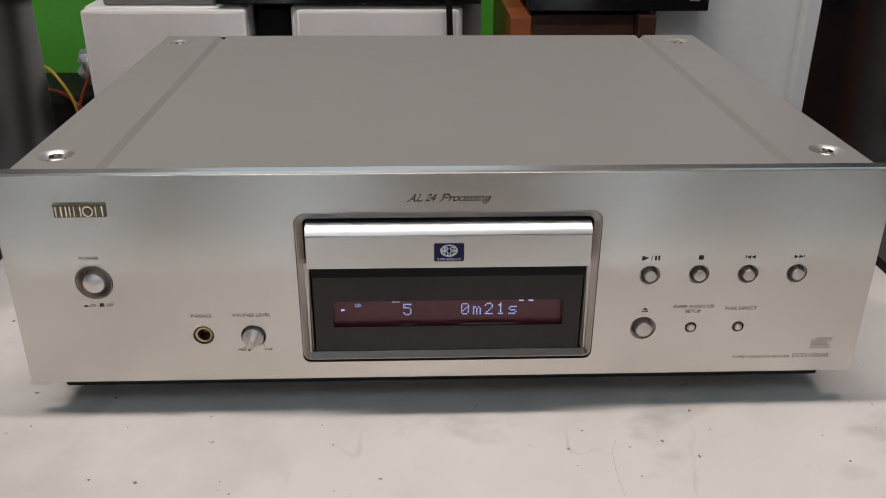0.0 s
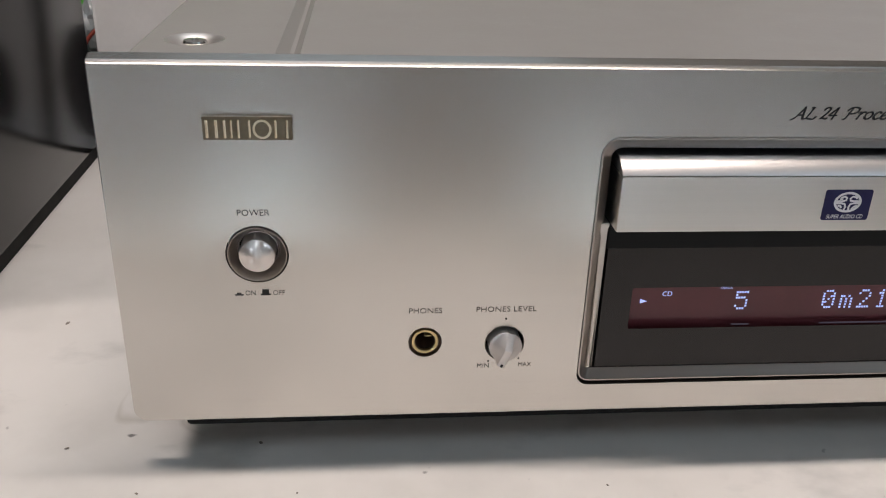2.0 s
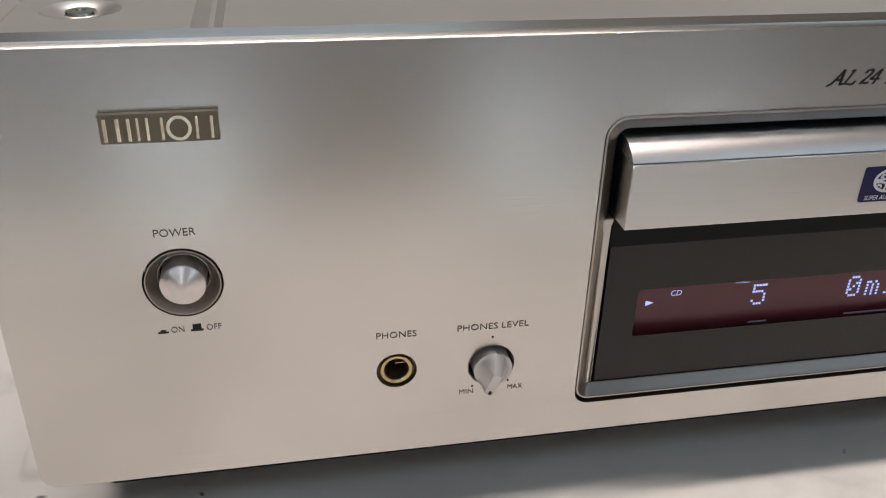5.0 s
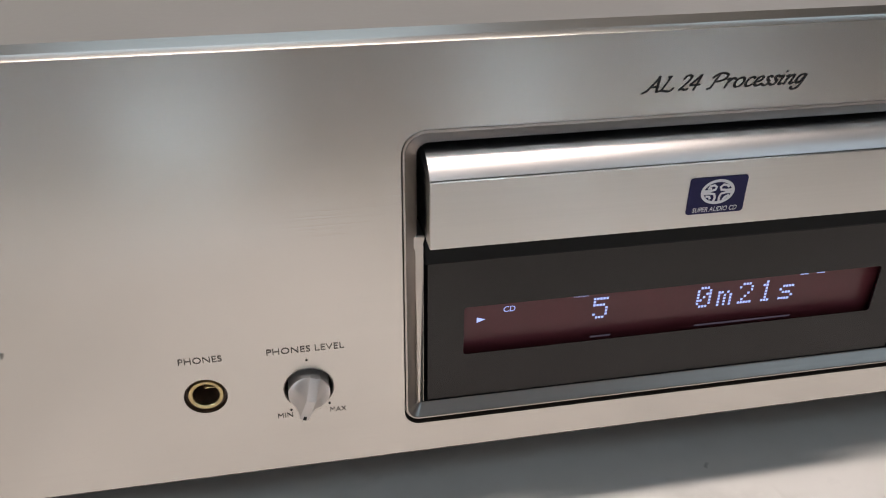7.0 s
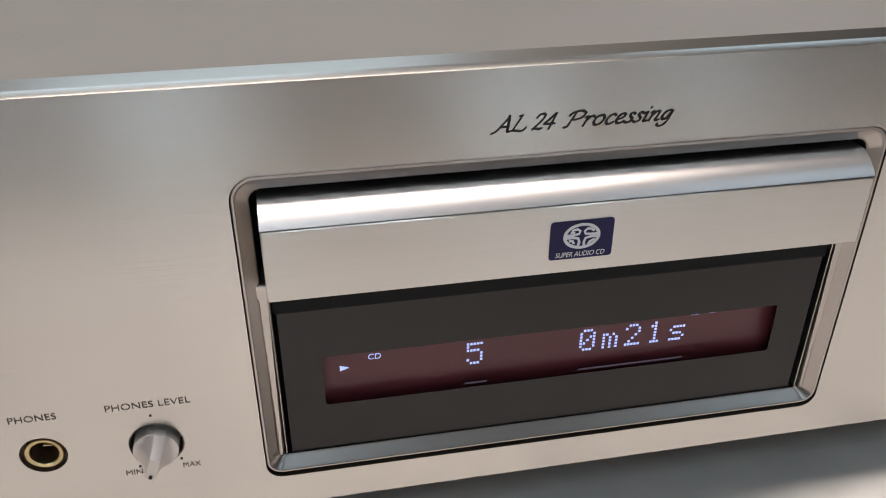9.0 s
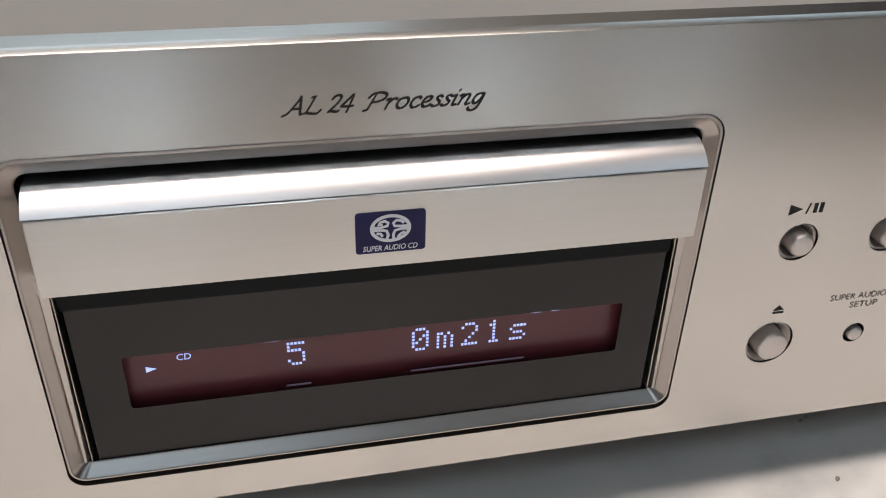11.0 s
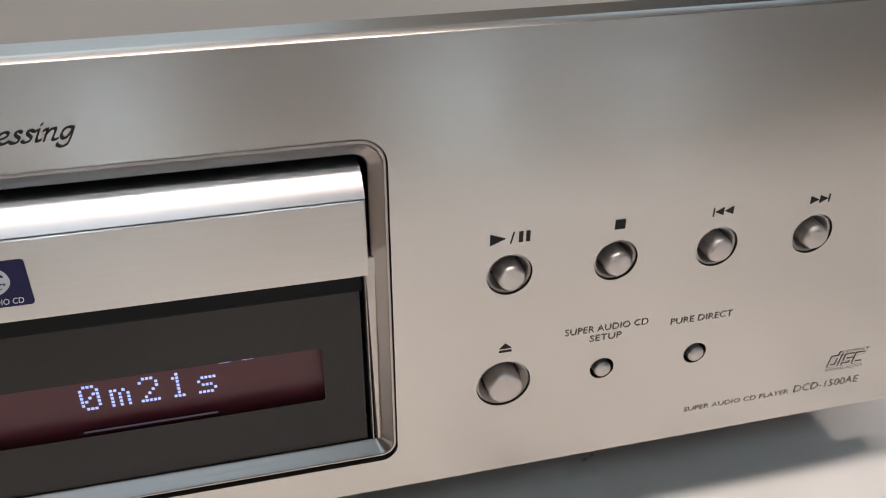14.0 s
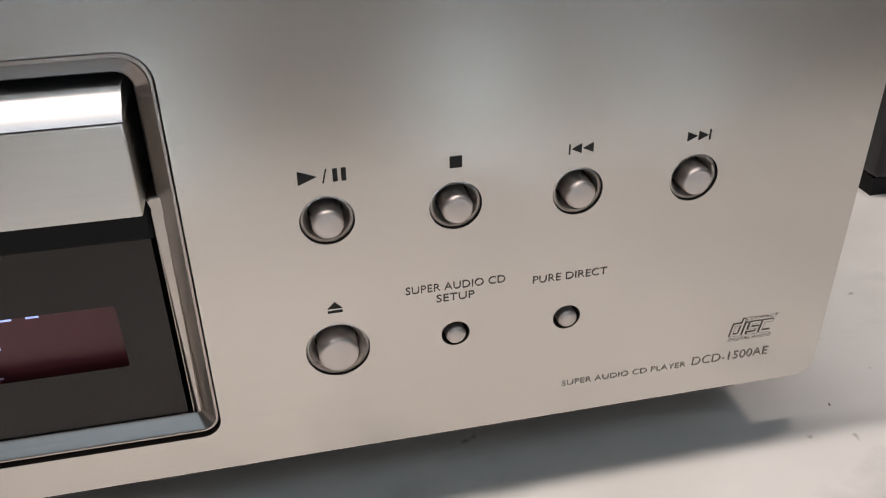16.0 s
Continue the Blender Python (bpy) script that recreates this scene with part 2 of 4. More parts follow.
def add_box(bm, x0, x1, y0, y1, z0, z1, bevel=0.0, seg=2):
    got = bmesh.ops.create_cube(bm, size=1.0)
    vs = got["verts"]
    for v in vs:
        v.co = Vector(((x0 + x1) / 2 + v.co.x * (x1 - x0), (y0 + y1) / 2 + v.co.y * (y1 - y0), (z0 + z1) / 2 + v.co.z * (z1 - z0)))
    if bevel:
        es = list({e for v in vs for e in v.link_edges})
        bmesh.ops.bevel(bm, geom=es, offset=bevel, segments=seg, affect="EDGES", profile=0.5)
    return bm


def box(x0, x1, y0, y1, z0, z1, bevel=0.0, seg=2):
    return add_box(bmesh.new(), x0, x1, y0, y1, z0, z1, bevel, seg)


def circle(cx, cz, r, n=40):
    return [(cx + r * math.cos(2 * math.pi * i / n), cz + r * math.sin(2 * math.pi * i / n)) for i in range(n)]


def rrect(x0, x1, z0, z1, r, n=6):
    """A rounded rectangle, or one with a radius for each corner: bl, br, tr, tl."""
    rs = r if isinstance(r, (list, tuple)) else (r,) * 4
    out = []
    for (cx, cz, a0), q in zip(((x0, z0, 180), (x1, z0, 270), (x1, z1, 0), (x0, z1, 90)), rs):
        ox = cx + q if cx == x0 else cx - q
        oz = cz + q if cz == z0 else cz - q
        for i in range(n + 1):
            a = radians(a0 + 90 * i / n)
            out.append((ox + q * math.cos(a), oz + q * math.sin(a)))
    return out


def loop_verts(bm, pts, y):
    return [bm.verts.new((x, y, z)) for x, z in pts]


def bridge(bm, a, b, mat=0):
    for i in range(len(a)):
        f = bm.faces.new((a[i], a[(i + 1) % len(a)], b[(i + 1) % len(a)], b[i]))
        f.material_index = mat


def loft(loops, cap_front=False, cap_back=False):
    """A skin over loops of (points, y), each with as many points as the others."""
    bm = bmesh.new()
    rings = [loop_verts(bm, pts, y) for pts, y in loops]
    for a, b in zip(rings, rings[1:]):
        bridge(bm, a, b)
    if cap_front:
        bm.faces.new(rings[0])
    if cap_back:
        bm.faces.new(rings[-1])
    return bm


def lathe(cx, cz, profile, n=48):
    """A body turned about an axis along y; profile of (radius, y); radius 0 closes it."""
    bm = bmesh.new()
    rings = []
    for r, y in profile:
        rings.append([bm.verts.new((cx, y, cz))] if r == 0 else loop_verts(bm, circle(cx, cz, r, n), y))
    for a, b in zip(rings, rings[1:]):
        if len(a) == 1 and len(b) > 1:
            for i in range(n):
                bm.faces.new((a[0], b[i], b[(i + 1) % n]))
        elif len(b) == 1:
            for i in range(n):
                bm.faces.new((a[i], a[(i + 1) % n], b[0]))
        else:
            bridge(bm, a, b)
    return bm


def upright_lathe(cx, cy, profile, n=40):
    """A body turned about an upright axis; profile of (radius, z)."""
    bm = lathe(cx, 0, [(r, z) for r, z in profile], n)
    for v in bm.verts:
        x, z, y = v.co
        v.co = Vector((x, cy + y, z))
    return bm


def filled(bm, outer, holes):
    """Fills between vertex loops with triangles."""
    es = []
    for ring in (outer, *holes):
        for i in range(len(ring)):
            a, b = ring[i], ring[(i + 1) % len(ring)]
            es.append(bm.edges.get((a, b)) or bm.edges.new((a, b)))
    bmesh.ops.triangle_fill(bm, edges=es, use_beauty=True)


def prism(profile, x0, x1):
    """A profile of (y, z) drawn out along x, closed at both ends."""
    bm = bmesh.new()
    a = [bm.verts.new((x0, y, z)) for y, z in profile]
    b = [bm.verts.new((x1, y, z)) for y, z in profile]
    bridge(bm, a, b)
    bm.faces.new(a)
    bm.faces.new(b)
    return bm


def shape(polys, y, depth=0.00012):
    """Flat printed shapes, each a polygon of (x, z), a hair thick."""
    bm = bmesh.new()
    for pts in polys:
        a, b = loop_verts(bm, pts, y), loop_verts(bm, pts, y + depth)
        bridge(bm, a, b)
        bm.faces.new(a)
    return bm


def lettering(text, x0, x1, z0, height, mat, parent, y=-0.00014, shear=0.0, name="lettering", label="", thick=0.0):
    """Writing in the built-in font, from x0 to x1 with its capitals height tall, standing on z0."""
    cu = bpy.data.curves.new("text", "FONT")
    cu.body, cu.size, cu.shear, cu.extrude, cu.offset = text, 1.0, shear, 0.0, thick - 0.009
    cu.resolution_u = 3
    ob = new("text", cu)
    bpy.context.view_layer.update()
    dg = bpy.context.evaluated_depsgraph_get()
    me = bpy.data.meshes.new_from_object(ob.evaluated_get(dg))
    bpy.data.objects.remove(ob)
    bpy.data.curves.remove(cu)
    co = np.array([v.co[:] for v in me.vertices])
    lo, hi = co[:, 0].min(), co[:, 0].max()
    k = (x1 - x0) / (hi - lo)
    kz = height / 0.72
    for v in me.vertices:
        v.co = Vector((x0 + (v.co.x - lo) * k, y, z0 + v.co.y * kz))
    me.name = name
    me.materials.append(mat)
    got = new(name, me)
    got.parent = parent
    if label:
        got["label"] = label
    return got


# ---- the room ----
structure("floor", box(-3.2, 3.2, -5.2, 1.5, -0.80, -0.75), M_FLOOR, "grey glossy tiled floor of the workshop", "floor")
structure("ceiling", box(-3.2, 3.2, -5.2, 1.5, 1.90, 1.95), M_CEILING, "plain grey-white ceiling over the bench", "ceiling")
structure("wall_north", box(-3.2, 3.2, 1.5, 1.6, -0.75, 1.90), M_WALL, "plain dull grey-white wall behind the bench", "wall")
structure("wall_east", box(3.2, 3.3, -5.2, 1.5, -0.75, 1.90), M_WALL, "plain grey-white side wall", "wall")
structure("wall_west", box(-3.3, -3.2, -5.2, 1.5, -0.75, 1.90), M_WALL, "plain grey-white side wall", "wall")
WINDOWS = [(-2.75, -2.15), (-1.12, -0.45), (1.18, 1.78), (2.65, 3.10)]
SILL, HEAD = 0.26, 0.72


def window_wall():
    bm = bmesh.new()
    outer = loop_verts(bm, [(-3.2, -0.75), (3.2, -0.75), (3.2, 1.9), (-3.2, 1.9)], -5.2)
    holes = []
    for x0, x1 in WINDOWS:
        pts = [(x0, SILL), (x1, SILL), (x1, HEAD), (x0, HEAD)]
        holes.append(loop_verts(bm, pts, -5.2))
        bridge(bm, holes[-1], loop_verts(bm, pts, -5.35))
    filled(bm, outer, holes)
    structure("wall_south", bm, M_WALL, "dull grey-white wall with a row of windows", "wall")
    for i, (x0, x1) in enumerate(WINDOWS):
        w = tagged(new("window_%d" % (i + 1)), "window full of pale daylight", "window", "", "structure")
        part("pane", box(x0, x1, -5.35, -5.34, SILL, HEAD), M_WINDOWGLOW, w)
        part("window_frame", box((x0 + x1) / 2 - 0.02, (x0 + x1) / 2 + 0.02, -5.335, -5.30, SILL, HEAD, 0.004), M_WHITEBOX, w)


window_wall()


# ---- the bench ----
def workbench():
    t = thing("workbench", "white worn laminate workbench with scuffs and specks", "table", at=(0, 0, -0.75))
    def put(name, bm, mat, label=""):
        o = part(name, bm, mat, t, label)
        o.location = (0, 0, 0.75)
        return o
    put("tabletop", box(-0.95, 0.95, -0.205, 0.318, -0.03, 0.0, 0.003), M_TABLE)
    # Shade of the gap behind the bench, put in as a black strip
    put("shadow_gap_strip", box(-0.95, 0.95, 0.3182, 0.322, -0.03, 0.0015, 0.0008), M_BLACK, "thin black strip standing in for the shadow gap at the rear edge")
    for x in (-0.88, 0.84):
        for y in (-0.16, 0.25):
            put("leg", box(x, x + 0.04, y, y + 0.04, -0.75, -0.03, 0.002), M_GREYPL)
    return t


bench = workbench()


def crumbs():
    """Loose grit on the tabletop, each grain a small uneven lump."""
    rng = random.Random(4)
    near = "-.2156,-.0134 -.1796,.0106 -.0658,-.0168 -.0587,-.0332 .0683,-.0255 .1074,-.035 .1288,-.0097 .1227,-.0474 .0905,-.0615 .1958,-.0534 -.1723,-.0561 -.1043,-.0679 -.2683,.0955 -.2436,.0104"
    spots = [[float(v) for v in q.split(",")] + [0.0006] for q in near.split()]
    spots += [[rng.uniform(-0.29, 0.29), rng.uniform(-0.15, -0.005), 0.0003] for _ in range(26)]
    spots += [[rng.choice((-1, 1)) * rng.uniform(0.222, 0.30), rng.uniform(0.0, 0.09), 0.00035] for _ in range(5)]
    bm = bmesh.new()
    for x, y, size in spots:
        r = size * rng.uniform(0.6, 1.2)
        turn, long = rng.uniform(0, 3.1), rng.uniform(1.0, 2.2)
        for v in bmesh.ops.create_icosphere(bm, subdivisions=1, radius=1.0)["verts"]:
            p = v.co * rng.uniform(0.75, 1.2)
            a, b = p.x * r * long, p.y * r
            v.co = Vector((x + a * math.cos(turn) - b * math.sin(turn), y + a * math.sin(turn) + b * math.cos(turn), max(0.0, r * 0.4 + p.z * r * 0.6)))
    single("crumbs", bm, M_GRIT, "dark crumbs and grit scattered on the white bench", "crumbs", "stuff")


def scratch(line, width):
    """A fine dirty line in the laminate, uneven in width."""
    rng = random.Random(len(line))
    p = [Vector([float(v) for v in q.split(",")]) for q in line.split()]
    pts = [a.lerp(b, k / 8) for a, b in zip(p, p[1:]) for k in range(8)] + [p[-1]]
    bm = bmesh.new()
    ends = []
    for a, b, c in zip([pts[0], *pts], pts, [*pts[1:], pts[-1]]):
        way = (c - a).normalized()
        w, off = width * rng.uniform(0.4, 1.0), rng.uniform(-0.0002, 0.0002)
        ends.append([bm.verts.new((b.x - (u * w + off) * way.y, b.y + (u * w + off) * way.x, 0.00006)) for u in (-1, 1)])
    for a, b in zip(ends, ends[1:]):
        bm.faces.new((a[0], a[1], b[1], b[0]))
    part("scratch", bm, M_SCRATCH, bench, "thin grey scratch in the laminate", 0).location = (0, 0, 0.75)


crumbs()
scratch(".084,-.0338 .0801,-.0426 .0793,-.0554 .0791,-.0746", 0.00012)
scratch(".0664,-.0226 .0706,-.0288", 0.00015)

# ---- the disc player ----
player = thing("disc_player", "champagne silver hi-fi disc player with lit display on white bench", "disc player")

FZ0, FZ1 = 0.0176, 0.1325
BUTTONS = [(0.10155, 0.0768), (0.12665, 0.0768), (0.15175, 0.0768), (0.1768, 0.0768)]
EJECT, SETUP, DIRECT = (0.1013, 0.0459), (0.1264, 0.0458), (0.1513, 0.0459)
POWER, JACK, LEVEL = (-0.1753, 0.0761), (-0.1251, 0.0451), (-0.0998, 0.0442)


def front_panel():
    bm = bmesh.new()
    out = rrect(-0.217, 0.217, FZ0, FZ1, (0.0045, 0.0045, 0.0004, 0.0004), 8)
    inn = rrect(-0.2166, 0.2166, FZ0 + 0.0005, FZ1 - 0.0004, (0.0042, 0.0042, 0.0003, 0.0003), 8)
    f0, f1 = loop_verts(bm, inn, 0.0), loop_verts(bm, out, 0.0005)
    holes = [rrect(-0.0753, 0.0753, 0.0279, 0.1125, (0.0042, 0.0042, 0.0058, 0.0058), 8), circle(*POWER, 0.0092, 48), circle(*JACK, 0.0053, 36), circle(*LEVEL, 0.0064, 40),
             circle(*EJECT, 0.0067, 40), circle(*SETUP, 0.0031, 28), circle(*DIRECT, 0.0031, 28)] + [circle(x, z, 0.0053, 36) for x, z in BUTTONS]
    rims = [loop_verts(bm, h, 0.0) for h in holes]
    filled(bm, f0, rims)
    bridge(bm, f0, f1, 1)
    # hole walls, with the shade inside them painted as a dark colour
    for rim, h in zip(rims, holes):
        bridge(bm, rim, loop_verts(bm, h, 0.0060), 2)
    # sides, and a top edge that rises slightly to the back
    rings = [f1]
    for y, rise in ((0.0011, 0.0007), (0.0042, 0.0018)):
        rings.append([bm.verts.new((x, y, z + (rise if z > 0.1 else 0.0))) for x, z in out])
        bridge(bm, rings[-2], rings[-1], 1)
    return part("front_panel", bm, [M_FRONT, M_LIP, M_GAP], player, "brushed champagne aluminium front", 30)


front = front_panel()


def bezel():
    """A frame set a little back in the panel, dished towards the door and the display."""
    def rr(side, low, high, r, y):
        return rrect(-0.0751 + side, 0.0751 - side, 0.0291 + low, 0.11243 - high, (r, r, r + 0.0016, r + 0.0016), 8), y
    bm = loft([rr(0, 0, 0, 0.0040, 0.012), rr(0, 0, 0, 0.0040, 0.0006), rr(0.0002, 0.0002, 0.0002, 0.0038, 0.0002), rr(0.0007, 0.0006, 0.0009, 0.0034, 0.0002), rr(0.0010, 0.0008, 0.0013, 0.0031, 0.0006),
               rr(0.0034, 0.0030, 0.0037, 0.0016, 0.0030), rr(0.0037, 0.0032, 0.0040, 0.0014, 0.0034), rr(0.0037, 0.0032, 0.0040, 0.0014, 0.012)])
    for v in bm.verts:
        if v.co.z > 0.105 and 0.0025 < v.co.y < 0.0036:
            v.co.y -= 0.0011
        elif v.co.z < 0.034 and 0.0025 < v.co.y < 0.0036:
            v.co.y -= 0.0001
    for f in bm.faces:
        if min(v.co.y for v in f.verts) > 0.0015 and max(v.co.y for v in f.verts) > 0.0115 and max(abs(v.co.x) for v in f.verts) < 0.0720:
            f.material_index = 1
    b = part("bezel", bm, [M_BEZEL, M_BLACK], player, "satin metal frame dished round door and display", 25)
    outline = ((0.0705, 0.0332), (0.0719, 0.0332), (0.0719, 0.0806), (0.0722, 0.0824), (0.0732, 0.0838), (0.0732, 0.0847), (0.0700, 0.0847), (0.0694, 0.0842), (0.0697, 0.0837), (0.0705, 0.0826))
    for s in (-1, 1):
        pts = [(s * x, z) for x, z in outline]
        bm = loft([(pts, 0.0100), (pts, 0.0019)], False, True)
        bmesh.ops.bevel(bm, geom=[e for e in bm.edges if all(v.co.y < 0.0020 for v in e.verts)], offset=0.00045, segments=2, affect="EDGES", profile=0.5)
        rail = part("rail", bm, M_RAIL, b, "pale metal rail that hooks outwards at its top")
        part("bead", box(*sorted((s * 0.0698, s * 0.0701)), 0.0026, 0.0060, 0.0330, 0.0815, 0.0001, 1), M_RAIL, rail)
    return b


bezel()


def tray_door():
    y = -0.0053
    d = part("tray_door", box(-0.0697, 0.0697, y, 0.012, 0.0847, 0.1022, 0.0004, 2), M_DOOR, player, "brushed disc tray door with rounded top")
    arc = [(y + 0.0125 * (math.cos(radians(38)) - math.cos(a)), 0.10245 + 0.0125 * (math.sin(a) - math.sin(radians(38)))) for a in [radians(38 + 1.8 * i) for i in range(20)]]
    part("top_trim", prism(arc + [(0.0030, 0.1067), (0.0115, 0.1060), (0.0115, 0.10245)], -0.0697, 0.0697), M_TRIM, d, "polished rounded door trim")
    part("seam", box(-0.0695, 0.0695, y + 0.0005, 0.011, 0.1021, 0.1025), M_BLACK, d)
    # blue format emblem with a ring of four petals
    e = part("emblem", loft([(rrect(-0.0075, 0.0072, 0.0884, 0.0981, 0.0007, 3), y - 0.0002), (rrect(-0.0075, 0.0072, 0.0884, 0.0981, 0.0007, 3), y)], True), M_BLUE, d, "navy blue format emblem with white mark", 0)
    cx, cz, yy = -0.0002, 0.0942, y - 0.00032
    bm = bmesh.new()
    o, i = loop_verts(bm, [(cx + 0.0043 * math.cos(a), cz + 0.0033 * math.sin(a)) for a in [2 * math.pi * k / 40 for k in range(40)]], yy), loop_verts(bm, [(cx + 0.00355 * math.cos(a), cz + 0.00255 * math.sin(a)) for a in [2 * math.pi * k / 40 for k in range(40)]], yy)
    bridge(bm, o, i)
    part("ring", bm, M_WHITE, e, "", 0)
    curls = ("-.9,.1 -.45,.1 -.16,.2 -.12,.42 -.28,.58 -.52,.5 -.62,.32 -.4,.3", ".9,.1 .5,.1 .2,.16 .14,.38 .3,.58 .55,.52 .68,.34",
             "-.9,-.1 -.5,-.1 -.2,-.18 -.12,-.5 -.2,-.85", "-.72,-.34 -.5,-.38 -.42,-.6", ".9,-.1 .5,-.1 .22,-.2 .14,-.5 .16,-.9", ".74,-.34 .5,-.5 .38,-.74")
    for k, line in enumerate(curls):
        bm = bmesh.new()
        p = [Vector([float(v) for v in q.split(",")]) for q in line.split()]
        p = [Vector((cx + q.x * 0.0041, cz + q.y * 0.0031)) for q in p]
        ends = []
        for a, b, c in zip([p[0], *p], p, [*p[1:], p[-1]]):
            way = (c - a).normalized() * 0.00031
            ends.append([bm.verts.new((b.x + u * way.y, yy - 0.000004 * (k + 1), b.y - u * way.x)) for u in (-1, 1)])
        for a, b in zip(ends, ends[1:]):
            bm.faces.new((a[0], a[1], b[1], b[0]))
        part("curl", bm, M_WHITE, e, "", 0)
    lettering("SUPER AUDIO CD", -0.0060, 0.0055, 0.0890, 0.0013, M_WHITE, e, yy, 0.2, "lettering", "", 0.02)
    return d


tray_door()

FONT5 = {
    "0": "01110 10001 10011 10101 11001 10001 01110", "1": "00100 01100 00100 00100 00100 00100 01110", "2": "01110 10001 00001 00010 00100 01000 11111",
    "5": "11111 10000 11110 00001 00001 10001 01110", "m": "00000 00000 11010 10101 10101 10101 10101", "s": "00000 00000 01111 10000 01110 00001 11110",
}


def display():
    # a dark gloss window with a long slot, behind which the lit field lies
    bm = bmesh.new()
    slot_pts = rrect(-0.0591, 0.0594, 0.0466, 0.0615, 0.0008, 3)
    slot = loop_verts(bm, slot_pts, 0.0036)
    rim = rrect(-0.0686, 0.0686, 0.0308, 0.0772, 0.0004, 3)
    face = loop_verts(bm, rim, 0.0036)
    bridge(bm, face, slot)
    bridge(bm, face, loop_verts(bm, rim, 0.0046))
    d = part("display_window", bm, M_WINDOW, player, "dark gloss smoked acrylic display window", 0)
    back_pts = rrect(-0.0612, 0.0615, 0.0436, 0.0618, 0.0008, 3)
    part("field", loft([(slot_pts, 0.0037), (back_pts, 0.0068)], False, True), M_FIELD, d, "dim red-brown field behind the digits", 0)
    part("recess", box(-0.0713, 0.0713, 0.0120, 0.0140, 0.0300, 0.1090), M_BLACK, d)
    part("head_strip", box(-0.0695, 0.0695, 0.0032, 0.0080, 0.0752, 0.0842, 0.0008), M_BLACK, d)
    y = 0.0066
    pitch_x, pitch_z, w, h = 0.00087, 0.00101, 0.00062, 0.00064

    def glyph(ch, x, z):
        polys = []
        for r, row in enumerate(FONT5[ch].split()):
            for c, bit in enumerate(row):
                if bit == "1":
                    a, b = x + c * pitch_x, z + (6 - r) * pitch_z
                    polys.append([(a, b), (a + w, b), (a + w, b + h), (a, b + h)])
        part("digit", shape(polys, y), M_DIGIT, d, "glowing dot-matrix character", 0)
    glyph("5", -0.0230, 0.0515)
    for i, ch in enumerate("0m21s"):
        glyph(ch, 0.0069 + i * 0.00618, 0.0515)
    part("play_mark", shape([[(-0.0550, 0.0558), (-0.0550, 0.0542), (-0.0527, 0.0550)]], y), M_DIGIT, d, "", 0)
    lettering("CD", -0.0479, -0.0447, 0.0568, 0.0018, M_DIGIT, d, y, 0.1, "lettering", "", 0.01)
    lettering("TRACK", -0.0289, -0.0246, 0.0591, 0.0012, M_DIGIT, d, y, 0.1, "lettering", "", 0.012)
    for x in (0.0369, 0.0419):
        part("sign", shape([[(x, 0.0591), (x + 0.0024, 0.0591), (x + 0.0024, 0.0602), (x, 0.0602)]], y), M_DIGIT, d, "", 0)

    # the digits' reflection along the lower edge, put in as faintly glowing strips
    for x0, x1 in ((-0.0238, -0.0180), (0.0064, 0.0352)):
        part("reflection_strip", shape([[(x0, 0.0468), (x1, 0.0468), (x1, 0.0473), (x0, 0.0473)]], 0.0046), M_REFLECTED_GLOW, d, "", 0)


display()


def push_button(cx, cz, hole, cap, name, label):
    """A cap in a dark cup set into the panel."""
    r = hole - 0.00014
    cup = part(name, lathe(cx, cz, [(r, 0.0060), (r, 0.0008), (r - 0.0001, 0.0005), (r - 0.0004, 0.0004), (r - 0.0007, 0.0007), (min(cap + 0.0006, r - 0.0009), 0.0026), (min(cap + 0.0005, r - 0.0010), 0.0055)], 40), M_DARKCUP, player, label)
    part("cap", lathe(cx, cz, [(cap, 0.0055), (cap, -0.0013), (cap - 0.0001, -0.0017), (cap - 0.0003, -0.0020), (cap - 0.0006, -0.0022), (cap * 0.5, -0.00232), (0, -0.00236)], 40), M_BUTTON, cup, "satin silver cap")
    part("well", lathe(cx, cz, [(r, 0.0056), (0, 0.0056)], 24), M_GAP, cup)
    return cup


for x, z in BUTTONS:
    push_button(x, z, 0.0053, 0.0031, "push_button", "round silver transport button in dark cup")
push_button(*EJECT, 0.0067, 0.0042, "push_button", "larger round silver eject button in dark cup")


def domed_button(cx, cz):
    cap = part("small_button", lathe(cx, cz, [(0.0022, 0.0055), (0.0022, -0.0001), (0.0020, -0.0007), (0.0015, -0.0011), (0.0008, -0.0013), (0, -0.00135)], 32), M_BUTTON, player, "tiny domed silver button in a round hole")
    part("well", lathe(cx, cz, [(0.0031, 0.0054), (0.0024, 0.0054)], 24), M_GAP, cap)


for x, z in (SETUP, DIRECT):
    domed_button(x, z)


def power_button():
    cx, cz = POWER
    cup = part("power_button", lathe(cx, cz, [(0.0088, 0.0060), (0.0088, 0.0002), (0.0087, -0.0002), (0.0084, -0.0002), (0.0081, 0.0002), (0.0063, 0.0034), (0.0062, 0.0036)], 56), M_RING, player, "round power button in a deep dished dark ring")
    part("inner_rim", lathe(cx, cz, [(0.0062, 0.0037), (0.0061, 0.0033), (0.0059, 0.0032), (0.0058, 0.0035), (0.0058, 0.0058)], 48), M_BUTTON, cup, "thin bright rim round the cap")
    prof = [(0.0053, 0.0058), (0.0053, -0.0006), (0.0052, -0.0010), (0.0050, -0.0012), (0.0049, -0.00125), (0, -0.0029)]
    part("cap", lathe(cx, cz, prof, 72), M_SPUN, cup, "spun silver cap with a shallow cone")
    part("well", lathe(cx, cz, [(0.0088, 0.0058), (0, 0.0058)], 32), M_GAP, cup)


power_button()


